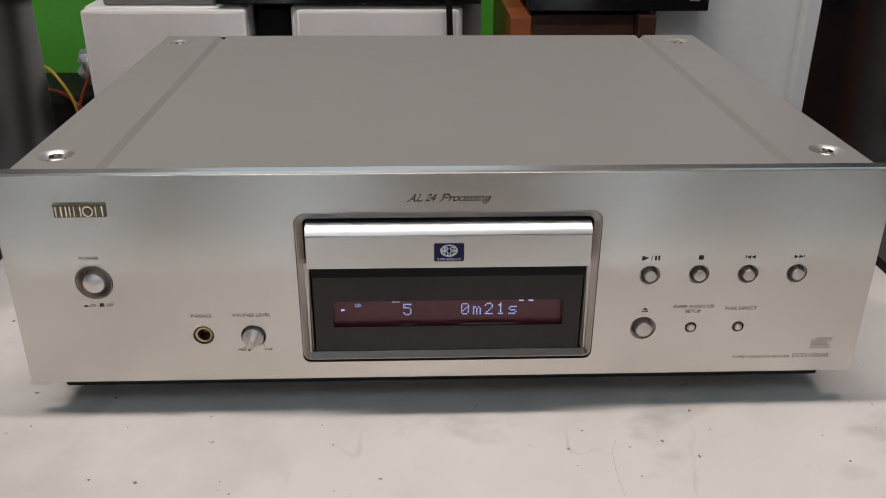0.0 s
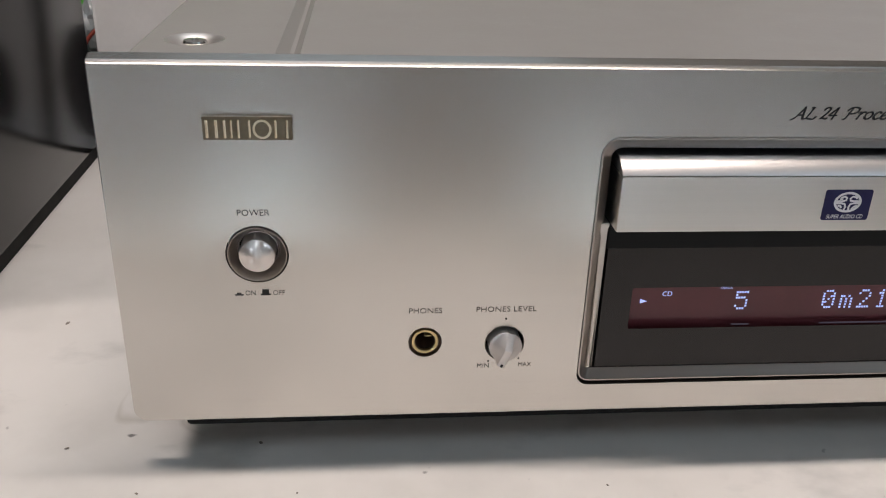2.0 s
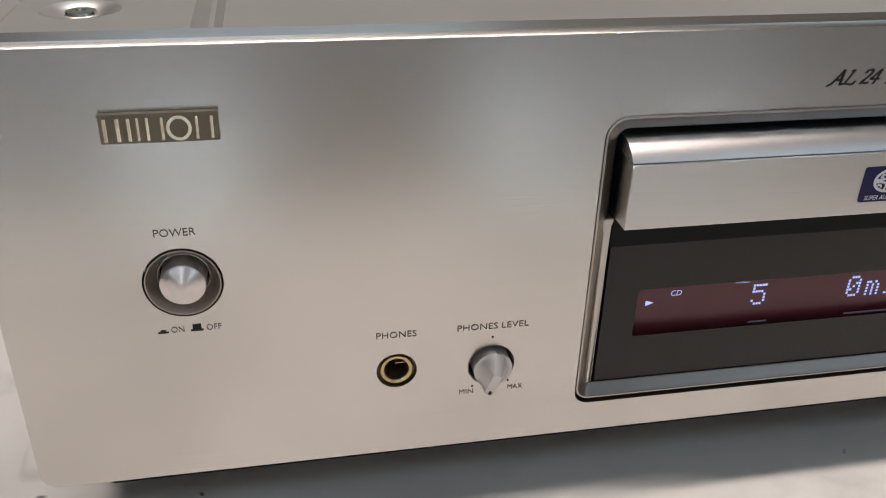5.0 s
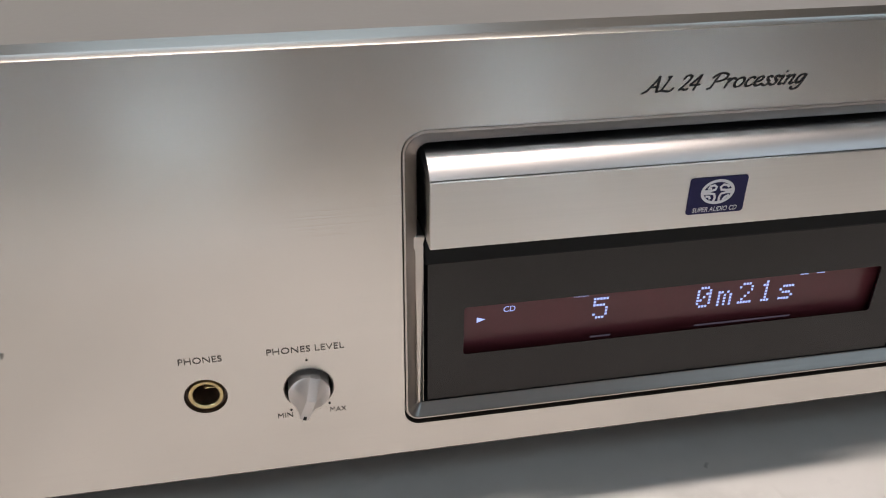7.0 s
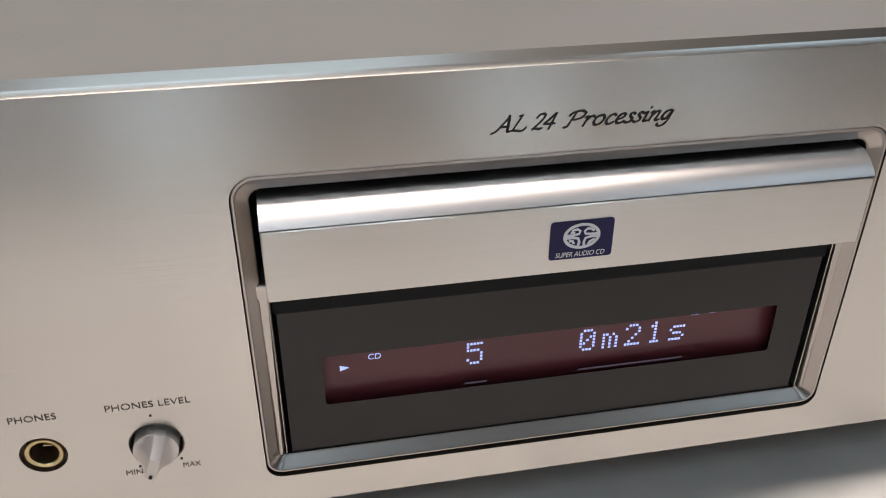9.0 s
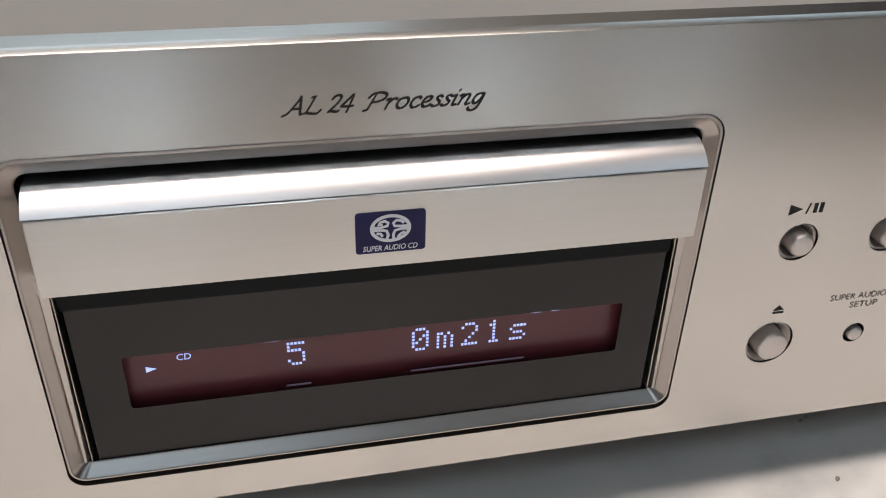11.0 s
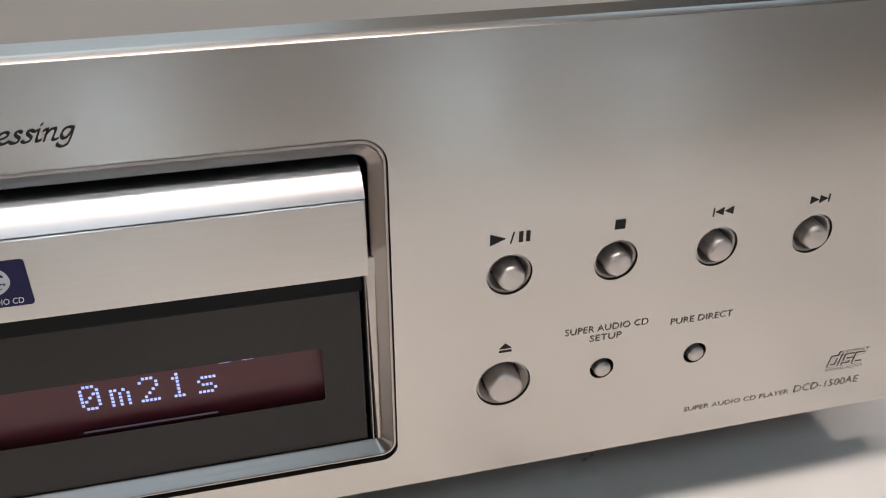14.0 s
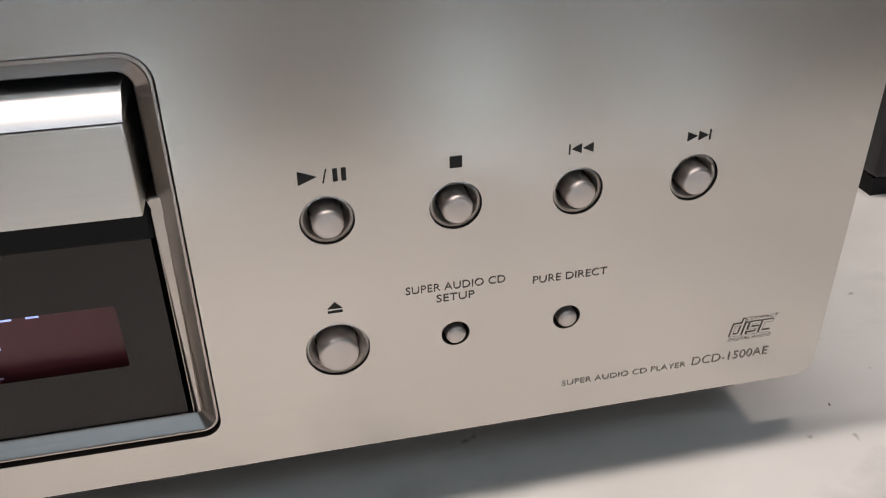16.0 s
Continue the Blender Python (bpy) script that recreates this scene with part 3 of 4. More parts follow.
def phones_jack():
    cx, cz = JACK
    j = part("headphone_socket", lathe(cx, cz, [(0.0044, 0.0060), (0.0044, 0.0008), (0.0042, 0.0004), (0.0037, 0.0004), (0.0033, 0.0006), (0.0032, 0.0015), (0.0032, 0.0160)], 40), M_GOLD, player, "headphone socket with gold-plated rim")
    part("bore", lathe(cx, cz, [(0.00315, 0.0014), (0.0031, 0.0160), (0, 0.0160)], 32), M_BORE, j)
    part("contact", box(cx - 0.0002, cx + 0.0024, 0.0016, 0.0070, cz + 0.0012, cz + 0.0015, 0.0001), M_GOLD, j)
    part("well", lathe(cx, cz, [(0.00525, 0.0002), (0.0052, 0.0014), (0.0045, 0.0014)], 32), M_BORE, j, "dark brown ring round the socket")


phones_jack()


def level_knob():
    """A round knob whose flanks sweep up to a narrow blade that ends in a pointer."""
    cx, cz = LEVEL
    turn = Matrix.Translation((cx, 0, cz)) @ Matrix.Rotation(radians(20), 4, "Y")
    body, blade, edge, tip = 0.0052, 0.0012, 0.0024, -0.0053
    heights = ((0.0052, 0.0026), (0.0046, 0.0032), (0.0016, 0.0060), (0.0010, 0.0066), (tip, 0.0062))

    def ridge(v):
        for (va, ha), (vb, hb) in zip(heights, heights[1:]):
            if v >= vb:
                return ha + (hb - ha) * (va - v) / (va - vb)
        return heights[-1][1]
    bm = bmesh.new()
    rows = []
    for i in range(33):
        v = 0.0051 + (tip - 0.0051) * i / 32
        w = max(math.sqrt(max(body ** 2 - v ** 2, 0)), blade + 0.00012)
        line = []
        for k in range(-9, 10):
            q = abs(k)
            u = blade * q / 2 if q < 3 else blade + (w - blade) * (q - 2) / 7
            rise = 1.0 if q < 3 else max((w - u) / (w - blade), 0.0) ** 1.7
            h = edge + (ridge(v) - edge) * rise - (0.00012 if q == 2 else 0.0)
            line.append(bm.verts.new((math.copysign(u, k), -h, v)))
        rows.append(line)
    for a, b in zip(rows, rows[1:]):
        for k in range(18):
            bm.faces.new((a[k], a[k + 1], b[k + 1], b[k]))
    rim = rows[0] + [r[-1] for r in rows[1:]] + rows[-1][-2::-1] + [r[0] for r in rows[-2:0:-1]]
    foot = [bm.verts.new((q.co.x, 0.0060, q.co.z)) if q.co.length < 0.0070 and q.co.z > -0.0050 else bm.verts.new((q.co.x * 0.9, 0.0, q.co.z + 0.0006)) for q in rim]
    bridge(bm, rim, foot)
    bmesh.ops.transform(bm, matrix=turn, verts=bm.verts)
    k = part("level_knob", bm, M_KNOB, player, "grey pointer knob for headphone level", 30)
    part("well", lathe(cx, cz, [(0.0064, 0.0059), (0, 0.0059)], 32), M_GAP, k)
    part("collar", lathe(cx, cz, [(0.0063, 0.0058), (0.0063, 0.0000), (0.0062, -0.0001), (0.0060, 0.0002), (0.0060, 0.0058)], 48), M_RING, k, "thin dark metal collar")
    bm = box(-0.0004, 0.0004, -0.0065, -0.0060, tip + 0.0001, tip + 0.0011)
    bmesh.ops.transform(bm, matrix=turn, verts=bm.verts)
    part("dot", bm, M_PRINT, k, "", 0)


level_knob()


def badge():
    """Maker's plate with five groups of plain raised gold strokes."""
    b = part("maker_badge", box(-0.1878, -0.1634, -0.0010, 0.0, 0.1115, 0.1183, 0.0002, 1), M_BADGE, player, "small bronze maker's badge with pale gold relief")
    part("rim", prism([(-0.0010, 0.1178), (-0.0016, 0.1178), (-0.0016, 0.1183), (-0.0010, 0.1183)], -0.1878, -0.1634), M_BADGE, b)
    z0, z1 = 0.1121, 0.1174
    for x0, x1, w0, w1 in ((-0.1870, -0.1836, 0.0008, 0.0009), (-0.1822, -0.1797, 0.0008, 0.0006), (-0.1784, -0.1747, 0.0007, 0.0007), (-0.1683, -0.1645, 0.0007, 0.0007)):
        for x, w in ((x0, w0), (x1 - w1, w1)):
            part("relief", box(x, x + w, -0.0014, -0.0010, z0, z1, 0.00015, 1), M_BADGE_FACE, b)
    cx, cz = -0.1716, (z0 + z1) / 2
    oval = lambda k, y: ([(cx + k * u, cz + (k + 0.0002) * v) for u, v in circle(0, 0, 1.0, 36)], y)
    part("relief", loft([oval(0.0026, -0.0010), oval(0.0026, -0.0014), oval(0.0019, -0.0014), oval(0.0019, -0.0010)]), M_BADGE_FACE, b)


badge()


# ---- printing on the front ----
PEN = {
    "A": ("-.3,-.12 -.1,-.02 .15,.25 .8,1.55", ".72,1.62 .82,1.2 1.0,.05 1.2,.0", ".3,.5 .98,.52", 1.3),
    "L": (".3,1.5 .55,1.56", ".5,1.55 .38,.95 .12,.05", "-.15,.0 .15,.06 .55,.0 .95,-.04 1.2,.3", 1.15),
    "2": (".1,1.2 .3,1.5 .65,1.55 .8,1.3 .6,.8 .05,.02", ".05,.05 .4,.1 .7,.0 .9,.12", 0.95),
    "4": (".8,1.55 .4,1.0 .04,.52", ".04,.5 .5,.48 1.0,.5", ".82,1.55 .74,.8 .62,-.05", 1.05),
    "P": ("-.1,-.02 .1,.02 .2,.4 .4,1.45", ".0,1.15 .25,1.5 .7,1.6 1.05,1.4 1.0,1.0 .65,.75 .35,.72", 1.15),
    "r": (".02,.85 .18,.98 .2,.8 .08,.0", ".15,.5 .35,.85 .52,1.0 .64,.88", 0.68),
    "o": (".45,1.0 .15,.8 .06,.35 .22,.02 .52,.1 .72,.55 .62,.92 .45,1.0", 0.84),
    "c": (".62,.82 .5,1.0 .22,.85 .08,.4 .2,.04 .42,.02 .62,.2", 0.7),
    "e": (".12,.42 .42,.52 .6,.8 .46,1.0 .22,.85 .08,.4 .2,.04 .42,.02 .64,.2", 0.72),
    "s": (".55,.85 .4,1.0 .22,.86 .3,.6 .46,.36 .34,.06 .12,.0 -.02,.14", 0.6),
    "i": (".02,.82 .18,.98 .2,.8 .12,.15 .22,.0 .36,.1", ".3,1.36 .34,1.44", 0.44),
    "n": (".02,.85 .18,.98 .2,.8 .08,.0", ".14,.5 .36,.88 .56,.98 .62,.75 .52,.15 .62,.0 .78,.12", 0.86),
    "g": (".64,.88 .48,1.0 .22,.85 .08,.42 .2,.06 .42,.2 .68,.95", ".68,.95 .6,.2 .46,-.4 .2,-.62 -.05,-.5 -.08,-.32", 0.8),
}


def nib_writing(text, x0, x1, z0, cap, mat, parent):
    """Script drawn with a broad nib held at a slant."""
    strokes, pos = [], 0.0
    for ch in text:
        if ch == " ":
            pos += 0.48 if pos < 2.5 else 0.8
            continue
        *lines, step = PEN[ch]
        wide = {"A": 0.80, "L": 0.80, "2": 0.74, "4": 0.74}.get(ch, 1.0)
        for line in lines:
            pts = [Vector((*[float(v) for v in p.split(",")], 0)) for p in line.split()]
            ends = [2 * pts[0] - pts[1], *pts, 2 * pts[-1] - pts[-2]]
            run = []
            for a, b, c, d in zip(ends, ends[1:], ends[2:], ends[3:]):
                for k in range(6):
                    t = k / 6
                    run.append(0.5 * (2 * b + (c - a) * t + (2 * a - 5 * b + 4 * c - d) * t * t + (3 * b - a - 3 * c + d) * t ** 3))
            run.append(pts[-1])
            strokes.append([(p.x * wide + pos + 0.22 * p.y, p.y) for p in run])
        pos += step * wide
    lo = min(x for r in strokes for x, _ in r)
    hi = max(x for r in strokes for x, _ in r)
    k, kz = (x1 - x0) / (hi - lo), cap / 1.55
    u, v = 0.00028, 0.00019
    bm = bmesh.new()
    lift = 0
    for run in strokes:
        at = [(x0 + (x - lo) * k, z0 + z * kz) for x, z in run]
        for (xa, za), (xb, zb) in zip(at, at[1:]):
            y = -0.00016 - 0.0000007 * (lift % 60)
            lift += 1
            for a, b, dy in ((u, v, 0), (-0.3 * u, 0.42 * u, 0.0000003)):
                quad = [(xa - a, za - b), (xa + a, za + b), (xb + a, zb + b), (xb - a, zb - b)]
                bm.faces.new([bm.verts.new((x, y + dy, z)) for x, z in quad])
        for x, z in (at[0], at[-1]):
            y = -0.00016 - 0.0000007 * (lift % 60)
            lift += 1
            bm.faces.new([bm.verts.new((x + dx, y, z + dz)) for dx, dz in ((-u, -v), (0.00008, -0.0001), (u, v), (-0.00008, 0.0001))])
    me = bpy.data.meshes.new("lettering")
    bm.to_mesh(me)
    bm.free()
    me.materials.append(mat)
    new("lettering", me).parent = parent


nib_writing("AL 24 Processing", -0.0203, 0.0199, 0.1181, 0.0034, M_PRINT, front)
lettering("POWER", -0.1803, -0.1711, 0.0885, 0.0020, M_PRINT_SOFT, front)
lettering("ON", -0.1795, -0.1765, 0.0626, 0.0017, M_PRINT_SOFT, front)
lettering("OFF", -0.1713, -0.1678, 0.0626, 0.0017, M_PRINT_SOFT, front)
lettering("PHONES", -0.1303, -0.1200, 0.0555, 0.0019, M_PRINT_SOFT, front)
lettering("PHONES LEVEL", -0.1093, -0.0903, 0.0557, 0.0019, M_PRINT_SOFT, front)
lettering("MIN", -0.1082, -0.1044, 0.0353, 0.0016, M_PRINT_SOFT, front)
lettering("MAX", -0.0948, -0.0907, 0.0355, 0.0016, M_PRINT_SOFT, front)
lettering("SUPER AUDIO CD", 0.1160, 0.1371, 0.0573, 0.0019, M_PRINT_SOFT, front)
lettering("SETUP", 0.1224, 0.1305, 0.0545, 0.0019, M_PRINT_SOFT, front)
lettering("PURE DIRECT", 0.1432, 0.1597, 0.0559, 0.0019, M_PRINT_SOFT, front)
lettering("SUPER AUDIO CD PLAYER", 0.1513, 0.1820, 0.0264, 0.0016, M_PRINT_PALE, front)
lettering("DCD-1500AE", 0.1836, 0.2032, 0.0264, 0.0025, M_PRINT_PALE, front, shear=0.03, thick=-0.006)
PY = -0.00014


def symbol(*polys, mat=None):
    for poly in polys:
        part("symbol", shape([poly], PY), mat or M_PRINT, front, "", 0)


def tri(x0, x1, z, h):
    return [(x0, z - h), (x0, z + h), (x1, z)]


def bar(x0, x1, z0, z1, lean=0.0):
    return [(x0, z0), (x1, z0), (x1 + lean, z1), (x0 + lean, z1)]


zs = 0.0862
symbol(tri(0.0968, 0.1003, zs, 0.0014), bar(0.1013, 0.10155, zs - 0.0014, zs + 0.0014, 0.0007), bar(0.1033, 0.1042, zs - 0.0013, zs + 0.0013), bar(0.1049, 0.1058, zs - 0.0013, zs + 0.0013))
symbol(bar(0.1255, 0.1279, zs - 0.0012, zs + 0.0012))
symbol(bar(0.1493, 0.14955, zs - 0.0011, zs + 0.0011), tri(0.1519, 0.14985, zs, 0.0010), tri(0.1543, 0.1522, zs, 0.0010))
symbol(tri(0.1742, 0.1763, zs, 0.0010), tri(0.1766, 0.1787, zs, 0.0010), bar(0.1789, 0.17915, zs - 0.0011, zs + 0.0011))
symbol([(0.0999, 0.0564), (0.1029, 0.0564), (0.1014, 0.0579)], bar(0.0999, 0.1029, 0.0554, 0.0559))
symbol(bar(-0.1826, -0.1801, 0.0626, 0.0630), bar(-0.1820, -0.1807, 0.0630, 0.0635))
symbol(bar(-0.1750, -0.1720, 0.0626, 0.0631), bar(-0.1745, -0.1725, 0.0631, 0.0645))
for x, z in ((-0.0998, 0.0531), (-0.1047, 0.0377), (-0.0949, 0.0385)):
    symbol(circle(x, z, 0.0003, 10))


def disc_mark():
    """Outlined four-letter mark as plain strokes between two bars."""
    x0, z0, high, low = 0.1924, 0.0337, 0.0041, 0.0029
    glyphs = ((0.0, 0.0021, ((1, high), (1, 0), (0, 0), (0, low), (1, low))), (0.0032, 0.0, ((0, 0), (0, low))), (0.0043, 0.0021, ((1, low), (0, low), (0, low / 2), (1, low / 2), (1, 0), (0, 0))), (0.0075, 0.0021, ((1, low), (0, low), (0, 0), (1, 0))))
    for half, y, mat in ((0.00042, PY, M_PRINT_PALE), (0.00026, PY - 0.00004, M_FRONT)):
        polys = []
        for x, w, line in glyphs:
            pts = [(x0 + x + a * w, z0 + b) for a, b in line]
            for (xa, za), (xb, zb) in zip(pts, pts[1:]):
                l, r, d, u = min(xa, xb) - half, max(xa, xb) + half, min(za, zb) - half, max(za, zb) + half
                polys.append([(a + 0.18 * (b - z0), b) for a, b in ((l, d), (r, d), (r, u), (l, u))])
        for k, pts in enumerate(polys):
            bm = bmesh.new()
            bm.faces.new(loop_verts(bm, pts, y - 0.000001 * k))
            part("stroke", bm, mat, front, "", 0)


disc_mark()
lettering("COMPACT", 0.1957, 0.2040, 0.0375, 0.0009, M_PRINT_PALE, front, shear=0.2)
lettering("DIGITAL AUDIO", 0.1920, 0.2030, 0.0319, 0.0009, M_PRINT_PALE, front, shear=0.2)


# ---- the player's case ----
SCREWS = [(-0.1925, 0.0252), (0.1922, 0.0250), (-0.1930, 0.2850), (0.1895, 0.2830)]
TOP, Y0, Y1, HALF = 0.1338, 0.0044, 0.3060, 0.2078


def case():
    bm = bmesh.new()

    def at(x, y, z):
        return bm.verts.new((x, y, z))

    def strip(x0, x1, z0, z1):
        a = [at(x0, Y0, z0), at(x1, Y0, z1), at(x1, Y1, z1), at(x0, Y1, z0)]
        bm.faces.new(a)
    g, w, deep = 0.1640, 0.0030, 0.0026
    strip(-g + w, g - w, TOP, TOP)
    for s in (-1, 1):
        strip(s * (g - w), s * (g - 0.0004), TOP, TOP - deep)
        strip(s * (g - 0.0004), s * (g + 0.0008), TOP - deep, TOP - deep)
        strip(s * (g + 0.0008), s * (g + w + 0.0008), TOP - deep, TOP)
        xa, xb = s * (g + w + 0.0008), s * (HALF - 0.0012)
        outer = [at(xa, Y0, TOP), at(xb, Y0, TOP), at(xb, Y1, TOP), at(xa, Y1, TOP)]
        holes = []
        for x, y in SCREWS:
            if x * s > 0:
                holes.append([at(x + 0.0086 * math.cos(a), y + 0.0086 * math.sin(a), TOP) for a in [2 * math.pi * i / 36 for i in range(36)]])
        filled(bm, outer, holes)
        strip(xb, s * (HALF - 0.0003), TOP, TOP - 0.0004)
        strip(s * (HALF - 0.0003), s * HALF, TOP - 0.0004, TOP - 0.0014)
        strip(s * HALF, s * HALF, TOP - 0.0014, 0.018)
    c = part("case_cover", bm, M_CASE, player, "matt grey painted steel cover with two long grooves", 30)
    part("back_plate", box(-HALF, HALF, Y1, Y1 + 0.001, 0.018, TOP - 0.001), M_BLACK, player)
    part("chassis", box(-0.203, 0.203, 0.0065, 0.304, 0.0105, 0.0185, 0.002), M_BLACK, player)
    return c


cover = case()
for x, y in SCREWS:
    cup = part("screw_cup", upright_lathe(x, y, [(0.0088, TOP + 0.00006), (0.0082, TOP - 0.0001), (0.0068, TOP - 0.0009), (0.0053, TOP - 0.0021), (0.0048, TOP - 0.0024), (0.0045, TOP - 0.0025), (0.0044, TOP - 0.0036)], 40), M_CUP, cover, "pressed dish with a satin sheen round a screw", 50)
    part("well", upright_lathe(x, y, [(0.00445, TOP - 0.0026), (0.0044, TOP - 0.0035), (0, TOP - 0.0035)], 32), M_GAP, cup)
    bm = upright_lathe(x, y, [(0.0036, TOP - 0.0034), (0.0036, TOP - 0.0009), (0.0033, TOP - 0.0003), (0.0026, TOP - 0.0001), (0.0012, TOP - 0.0001), (0.0008, TOP - 0.0010), (0, TOP - 0.0010)], 32)
    part("screw", bm, M_SCREW, cup)
for x in (-0.165, 0.165):
    for y in (0.045, 0.265):
        part("foot", upright_lathe(x, y, [(0, 0.0), (0.021, 0.0), (0.0225, 0.0015), (0.0230, 0.0110), (0, 0.0110)], 32), M_BLACK, player, "black round foot")


# ---- black gloss cabinets at both sides ----
def gloss_cabinet(x0, x1):
    c = thing("speaker_cabinet", "tall black gloss lacquered loudspeaker cabinet on the bench", "loudspeaker", "cabinets beside the player", at=((x0 + x1) / 2, 0.21, 0))
    def put(name, bm, mat, label=""):
        o = part(name, bm, mat, c, label)
        o.location = (-(x0 + x1) / 2, -0.21, 0)
    put("body", box(x0, x1, 0.105, 0.319, 0.007, 0.42, 0.004, 3), M_PIANO)
    put("plinth", box(x0 + 0.002, x1 - 0.002, 0.108, 0.317, 0.0, 0.0072), M_BLACK, "matt black plinth")


gloss_cabinet(-0.60, -0.311)
gloss_cabinet(0.312, 0.59)


# ---- things behind the bench ----
def tower(name, label, x0, x1, y0, top, body, woofer=None, seam=0.0, group=""):
    t = thing(name, label, "loudspeaker", group, at=((x0 + x1) / 2, y0 + 0.12, -0.75))
    inv = Vector((-(x0 + x1) / 2, -y0 - 0.12, 0.75))
    def put(n, bm, mat, lab=""):
        o = part(n, bm, mat, t, lab)
        o.location = inv
        return o
    put("body", box(x0, x1, y0 + 0.012, y0 + 0.25, -0.75, top, 0.006, 3), body)
    put("baffle", box(x0 + seam, x1 - seam * 0.6, y0, y0 + 0.0115, -0.72, top - 0.003, 0.004, 2), body)
    if woofer:
        for z in (woofer[1], woofer[1] - 0.16):
            w = put("woofer", lathe(woofer[0], z, [(woofer[2], y0), (woofer[2], y0 - 0.012), (woofer[2] * 0.95, y0 - 0.014), (woofer[2] * 0.87, y0 - 0.011), (woofer[2] * 0.36, y0 - 0.001), (woofer[2] * 0.2, y0 - 0.006), (0, y0 - 0.008)], 40), M_CONE, "black speaker cone")
    return t


tower("tower_speaker", "white floor-standing loudspeaker with black cones", -0.425, -0.222, 0.72, 0.083, M_WHITEBOX, (-0.305, -0.062, 0.062), 0.0, "white towers behind the bench")
tower("tower_speaker", "white floor-standing loudspeaker with a separate front", -0.168, 0.049, 0.72, 0.083, M_WHITEBOX, (-0.06, -0.10, 0.050), 0.008, "white towers behind the bench")


def black_unit(x0, x1, y0, y1, z0, z1, label):
    u = thing("amplifier", label, "amplifier", "", at=((x0 + x1) / 2, (y0 + y1) / 2, z0))
    inv = Vector((-(x0 + x1) / 2, -(y0 + y1) / 2, -z0))
    def put(n, bm, mat, lab=""):
        o = part(n, bm, mat, u, lab)
        o.location = inv
    put("body", box(x0, x1, y0 + 0.008, y1, z0 + 0.004, z1, 0.003), M_BLACK)
    put("front_plate", box(x0 - 0.003, x1 + 0.003, y0, y0 + 0.0075, z0 + 0.003, z1 + 0.002, 0.002), M_PIANO)
    for x in (x0 + 0.03, x1 - 0.05):
        put("foot", box(x, x + 0.02, y0 + 0.02, y0 + 0.04, z0, z0 + 0.0045), M_BLACK)
    put("badge", box(x1 - 0.022, x1 - 0.010, y0 - 0.0008, y0, z0 + 0.016, z0 + 0.019), M_GREYPL)


black_unit(-0.255, 0.068, 0.725, 0.95, 0.083, 0.20, "wide black amplifier lying across two white towers")
black_unit(0.133, 0.357, 0.725, 0.95, 0.074, 0.19, "black amplifier standing on a wooden cabinet")


def wooden_cabinet():
    c = thing("wooden_cabinet", "dark brown wooden cabinet with an orange side panel", "cabinet", at=(0.22, 0.83, -0.75))
    inv = Vector((-0.22, -0.83, 0.75))
    for n, bm, mat in (("side_panel", box(0.108, 0.134, 0.715, 0.95, -0.75, 0.073, 0.002), M_ORANGE), ("side_panel", box(0.270, 0.293, 0.715, 0.95, -0.75, 0.073, 0.002), M_BROWN),
                       ("front", box(0.1345, 0.2695, 0.735, 0.945, -0.74, 0.072, 0.002), M_BROWN)):
        part(n, bm, mat, c).location = inv


wooden_cabinet()


single("green_board", box(-1.0, 0.25, 1.20, 1.23, -0.75, 0.30, 0.002), M_GREEN, "large bright green painted board against the wall", "board")
single("white_board", box(0.302, 0.505, 0.76, 0.78, -0.75, 0.60, 0.003), M_BOARD, "pale blue-white upright board behind the bench", "board")
single("white_board", box(0.490, 0.95, 0.735, 0.755, -0.75, 0.60, 0.003), M_BOARD, "pale blue-white upright board standing in front of another", "board")
single("grey_post", box(0.052, 0.078, 0.80, 0.83, -0.75, 0.30, 0.003), M_GREYPL, "dark grey upright post between the cabinets", "post")
single("storage_box", box(-0.62, -0.435, 0.80, 0.95, -0.75, -0.052, 0.008), M_BLACK, "black storage box holding loose cables", "box")
# Made-up block: gives the darkness between the towers a black body
single("dark_gap_block", box(-0.2185, -0.1715, 0.77, 0.93, -0.75, 0.074, 0.004), M_BLACK, "added narrow black block filling the dark gap between two white towers", "cabinet")
single("power_strip", box(-0.40, -0.262, 0.735, 0.775, 0.083, 0.098, 0.004), M_GREYPL, "grey power strip lying on a white tower", "power strip")


def cable(name, pts, r, mat, label):
    cu = bpy.data.curves.new(name, "CURVE")
    cu.dimensions, cu.bevel_depth, cu.bevel_resolution, cu.resolution_u = "3D", r, 2, 8
    sp = cu.splines.new("BEZIER")
    sp.bezier_points.add(len(pts) - 1)
    for b, p in zip(sp.bezier_points, pts):
        b.co, b.handle_left_type, b.handle_right_type = p, "AUTO", "AUTO"
    ob = new(name, cu)
    bpy.context.view_layer.update()
    me = bpy.data.meshes.new_from_object(ob.evaluated_get(bpy.context.evaluated_depsgraph_get()))
    bpy.data.objects.remove(ob)
    me.materials.append(mat)
    me.shade_smooth()
    return tagged(new(name, me), label, "cable", "loose cables")


cable("cable", [(-0.560, 0.83, -0.030), (-0.520, 0.81, -0.010), (-0.490, 0.792, -0.030), (-0.476, 0.790, -0.065), (-0.474, 0.793, -0.14)], 0.0022, M_RUBBER_Y, "yellow cable hanging over the edge of a black box")
cable("cable", [(-0.425, 0.83, -0.012), (-0.446, 0.805, -0.014), (-0.466, 0.793, -0.046), (-0.474, 0.788, -0.085), (-0.472, 0.791, -0.14)], 0.0024, M_RUBBER_R, "red cable hanging over the edge of a black box")
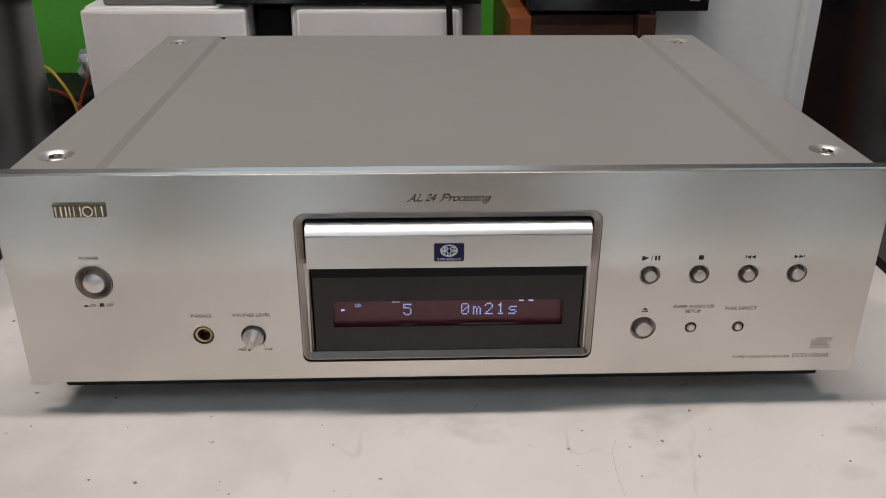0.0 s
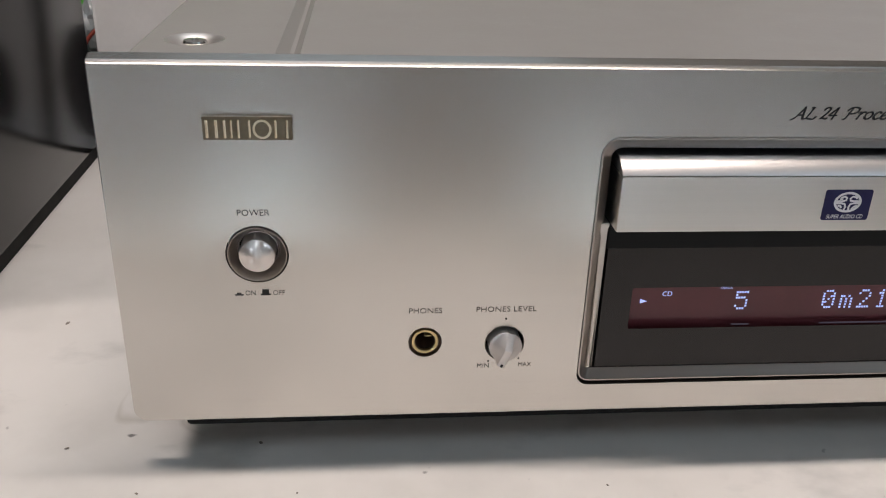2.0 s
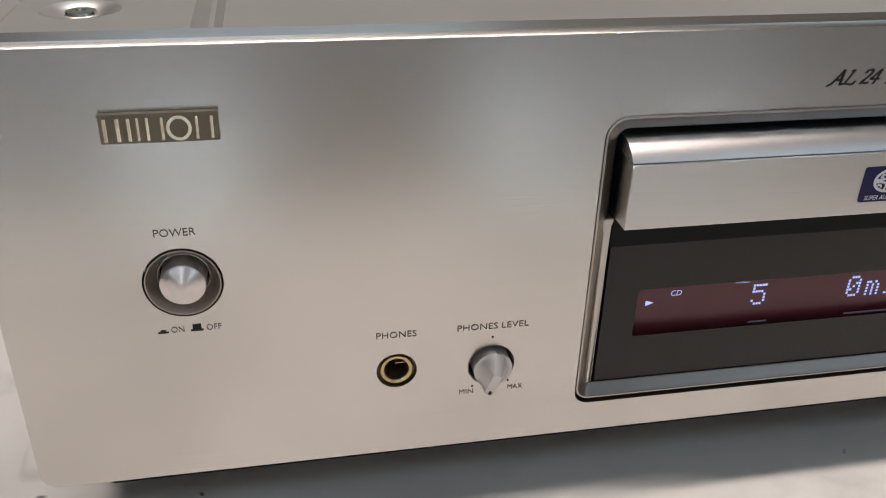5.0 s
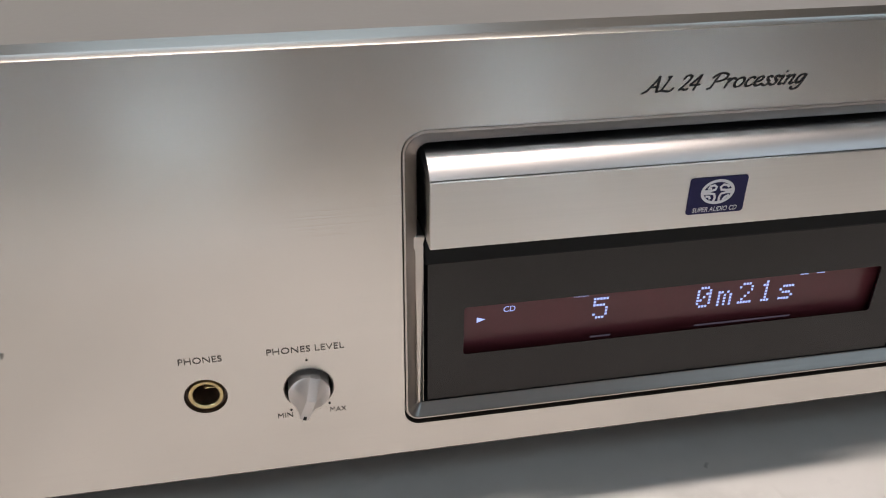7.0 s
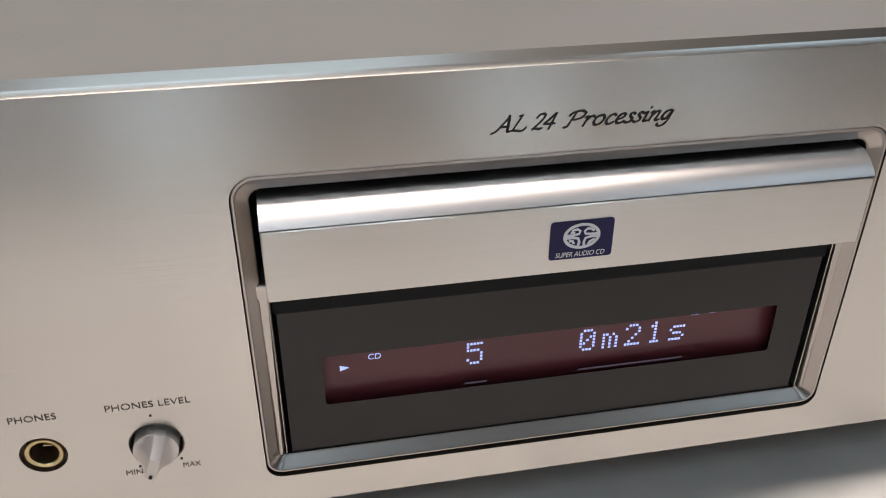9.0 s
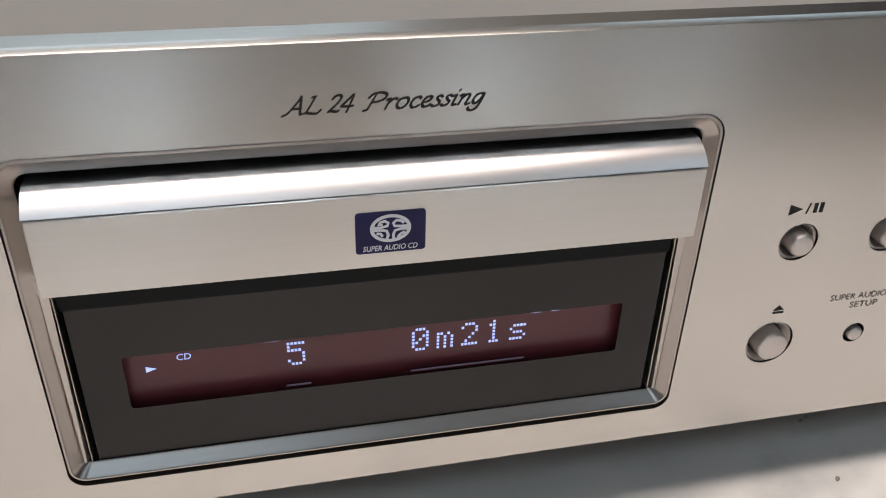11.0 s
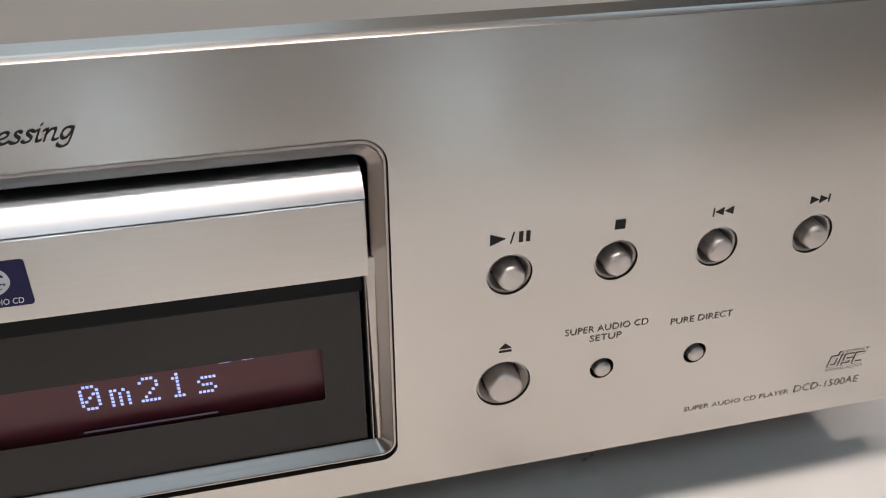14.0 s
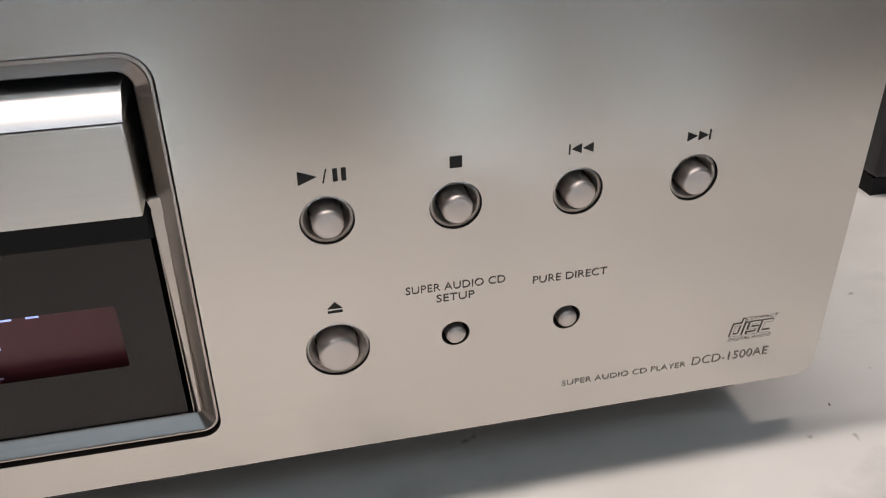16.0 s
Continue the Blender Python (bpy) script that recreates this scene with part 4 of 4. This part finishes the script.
cable("cable", [(-0.540, 0.83, -0.048), (-0.500, 0.806, -0.046), (-0.474, 0.793, -0.060), (-0.452, 0.792, -0.085), (-0.440, 0.793, -0.14)], 0.0022, M_RUBBER_R, "dark red cable hanging over the edge of a black box")


def crumpled_bag(cx, cy, cz, rx, rz):
    """A loose clear plastic bag, as a lumpy closed skin."""
    bm = bmesh.new()
    bmesh.ops.create_icosphere(bm, subdivisions=4, radius=1.0)
    for v in bm.verts:
        k = 1 + 0.35 * noise.noise(v.co * 2.3) + 0.12 * noise.noise(v.co * 7.0)
        v.co = Vector((cx + v.co.x * rx * k, cy + v.co.y * rx * 0.7 * k, max(cz, cz + rz + v.co.z * rz * k)))
    return single("plastic_bag", bm, M_FILM, "crumpled clear plastic bag lying on a black box", "bag")


crumpled_bag(-0.462, 0.86, -0.0515, 0.026, 0.030)
cable("cable", [(0.028, 0.712, 0.20), (0.030, 0.708, 0.10), (0.033, 0.712, 0.02), (0.034, 0.712, -0.2)], 0.004, M_BLACK, "black cable hanging in front of a white tower")


def hanging_light(x, y, z):
    l = thing("hanging_light", "unseen white hanging light fitting with two glowing tubes", "hanging light", "", at=(x, y, 1.90))
    def put(n, bm, mat):
        part(n, bm, mat, l).location = (-x, -y, -1.90)
    put("tray", box(x - 0.64, x + 0.64, y - 0.09, y + 0.09, z + 0.02, z + 0.06, 0.004), M_WHITEBOX)
    for dx in (-0.5, 0.5):
        put("hanger", box(x + dx - 0.003, x + dx + 0.003, y - 0.003, y + 0.003, z + 0.058, 1.90, 0.001), M_GREYPL)
    for dy in (-0.024, 0.024):
        bm = lathe(0, 0, [(0, -0.60), (0.014, -0.60), (0.014, 0.60), (0, 0.60)], 16)
        bmesh.ops.transform(bm, matrix=Matrix.Translation((x, y + dy, z + 0.004)) @ Matrix.Rotation(radians(90), 4, "Z"), verts=bm.verts)
        put("tube", bm, M_TUBE)


hanging_light(-0.15, 0.045, 1.50)
# Added fitting, never in view, to go with the fill tube
hanging_light(0.05, -2.60, 1.80)


def panel_light(x, y):
    l = thing("panel_light", "long cool-white ceiling panel light", "ceiling light", "panel lights", at=(x, y, 1.90))
    part("frame", box(-0.53, 0.53, -0.45, 0.45, -0.045, 0.0, 0.004), M_WHITEBOX, l)
    part("diffuser", box(-0.50, 0.50, -0.42, 0.42, -0.052, -0.0455, 0.002), M_COOL, l)


panel_light(-0.42, -1.15)
panel_light(1.36, -1.15)
panel_light(-0.20, 0.78)
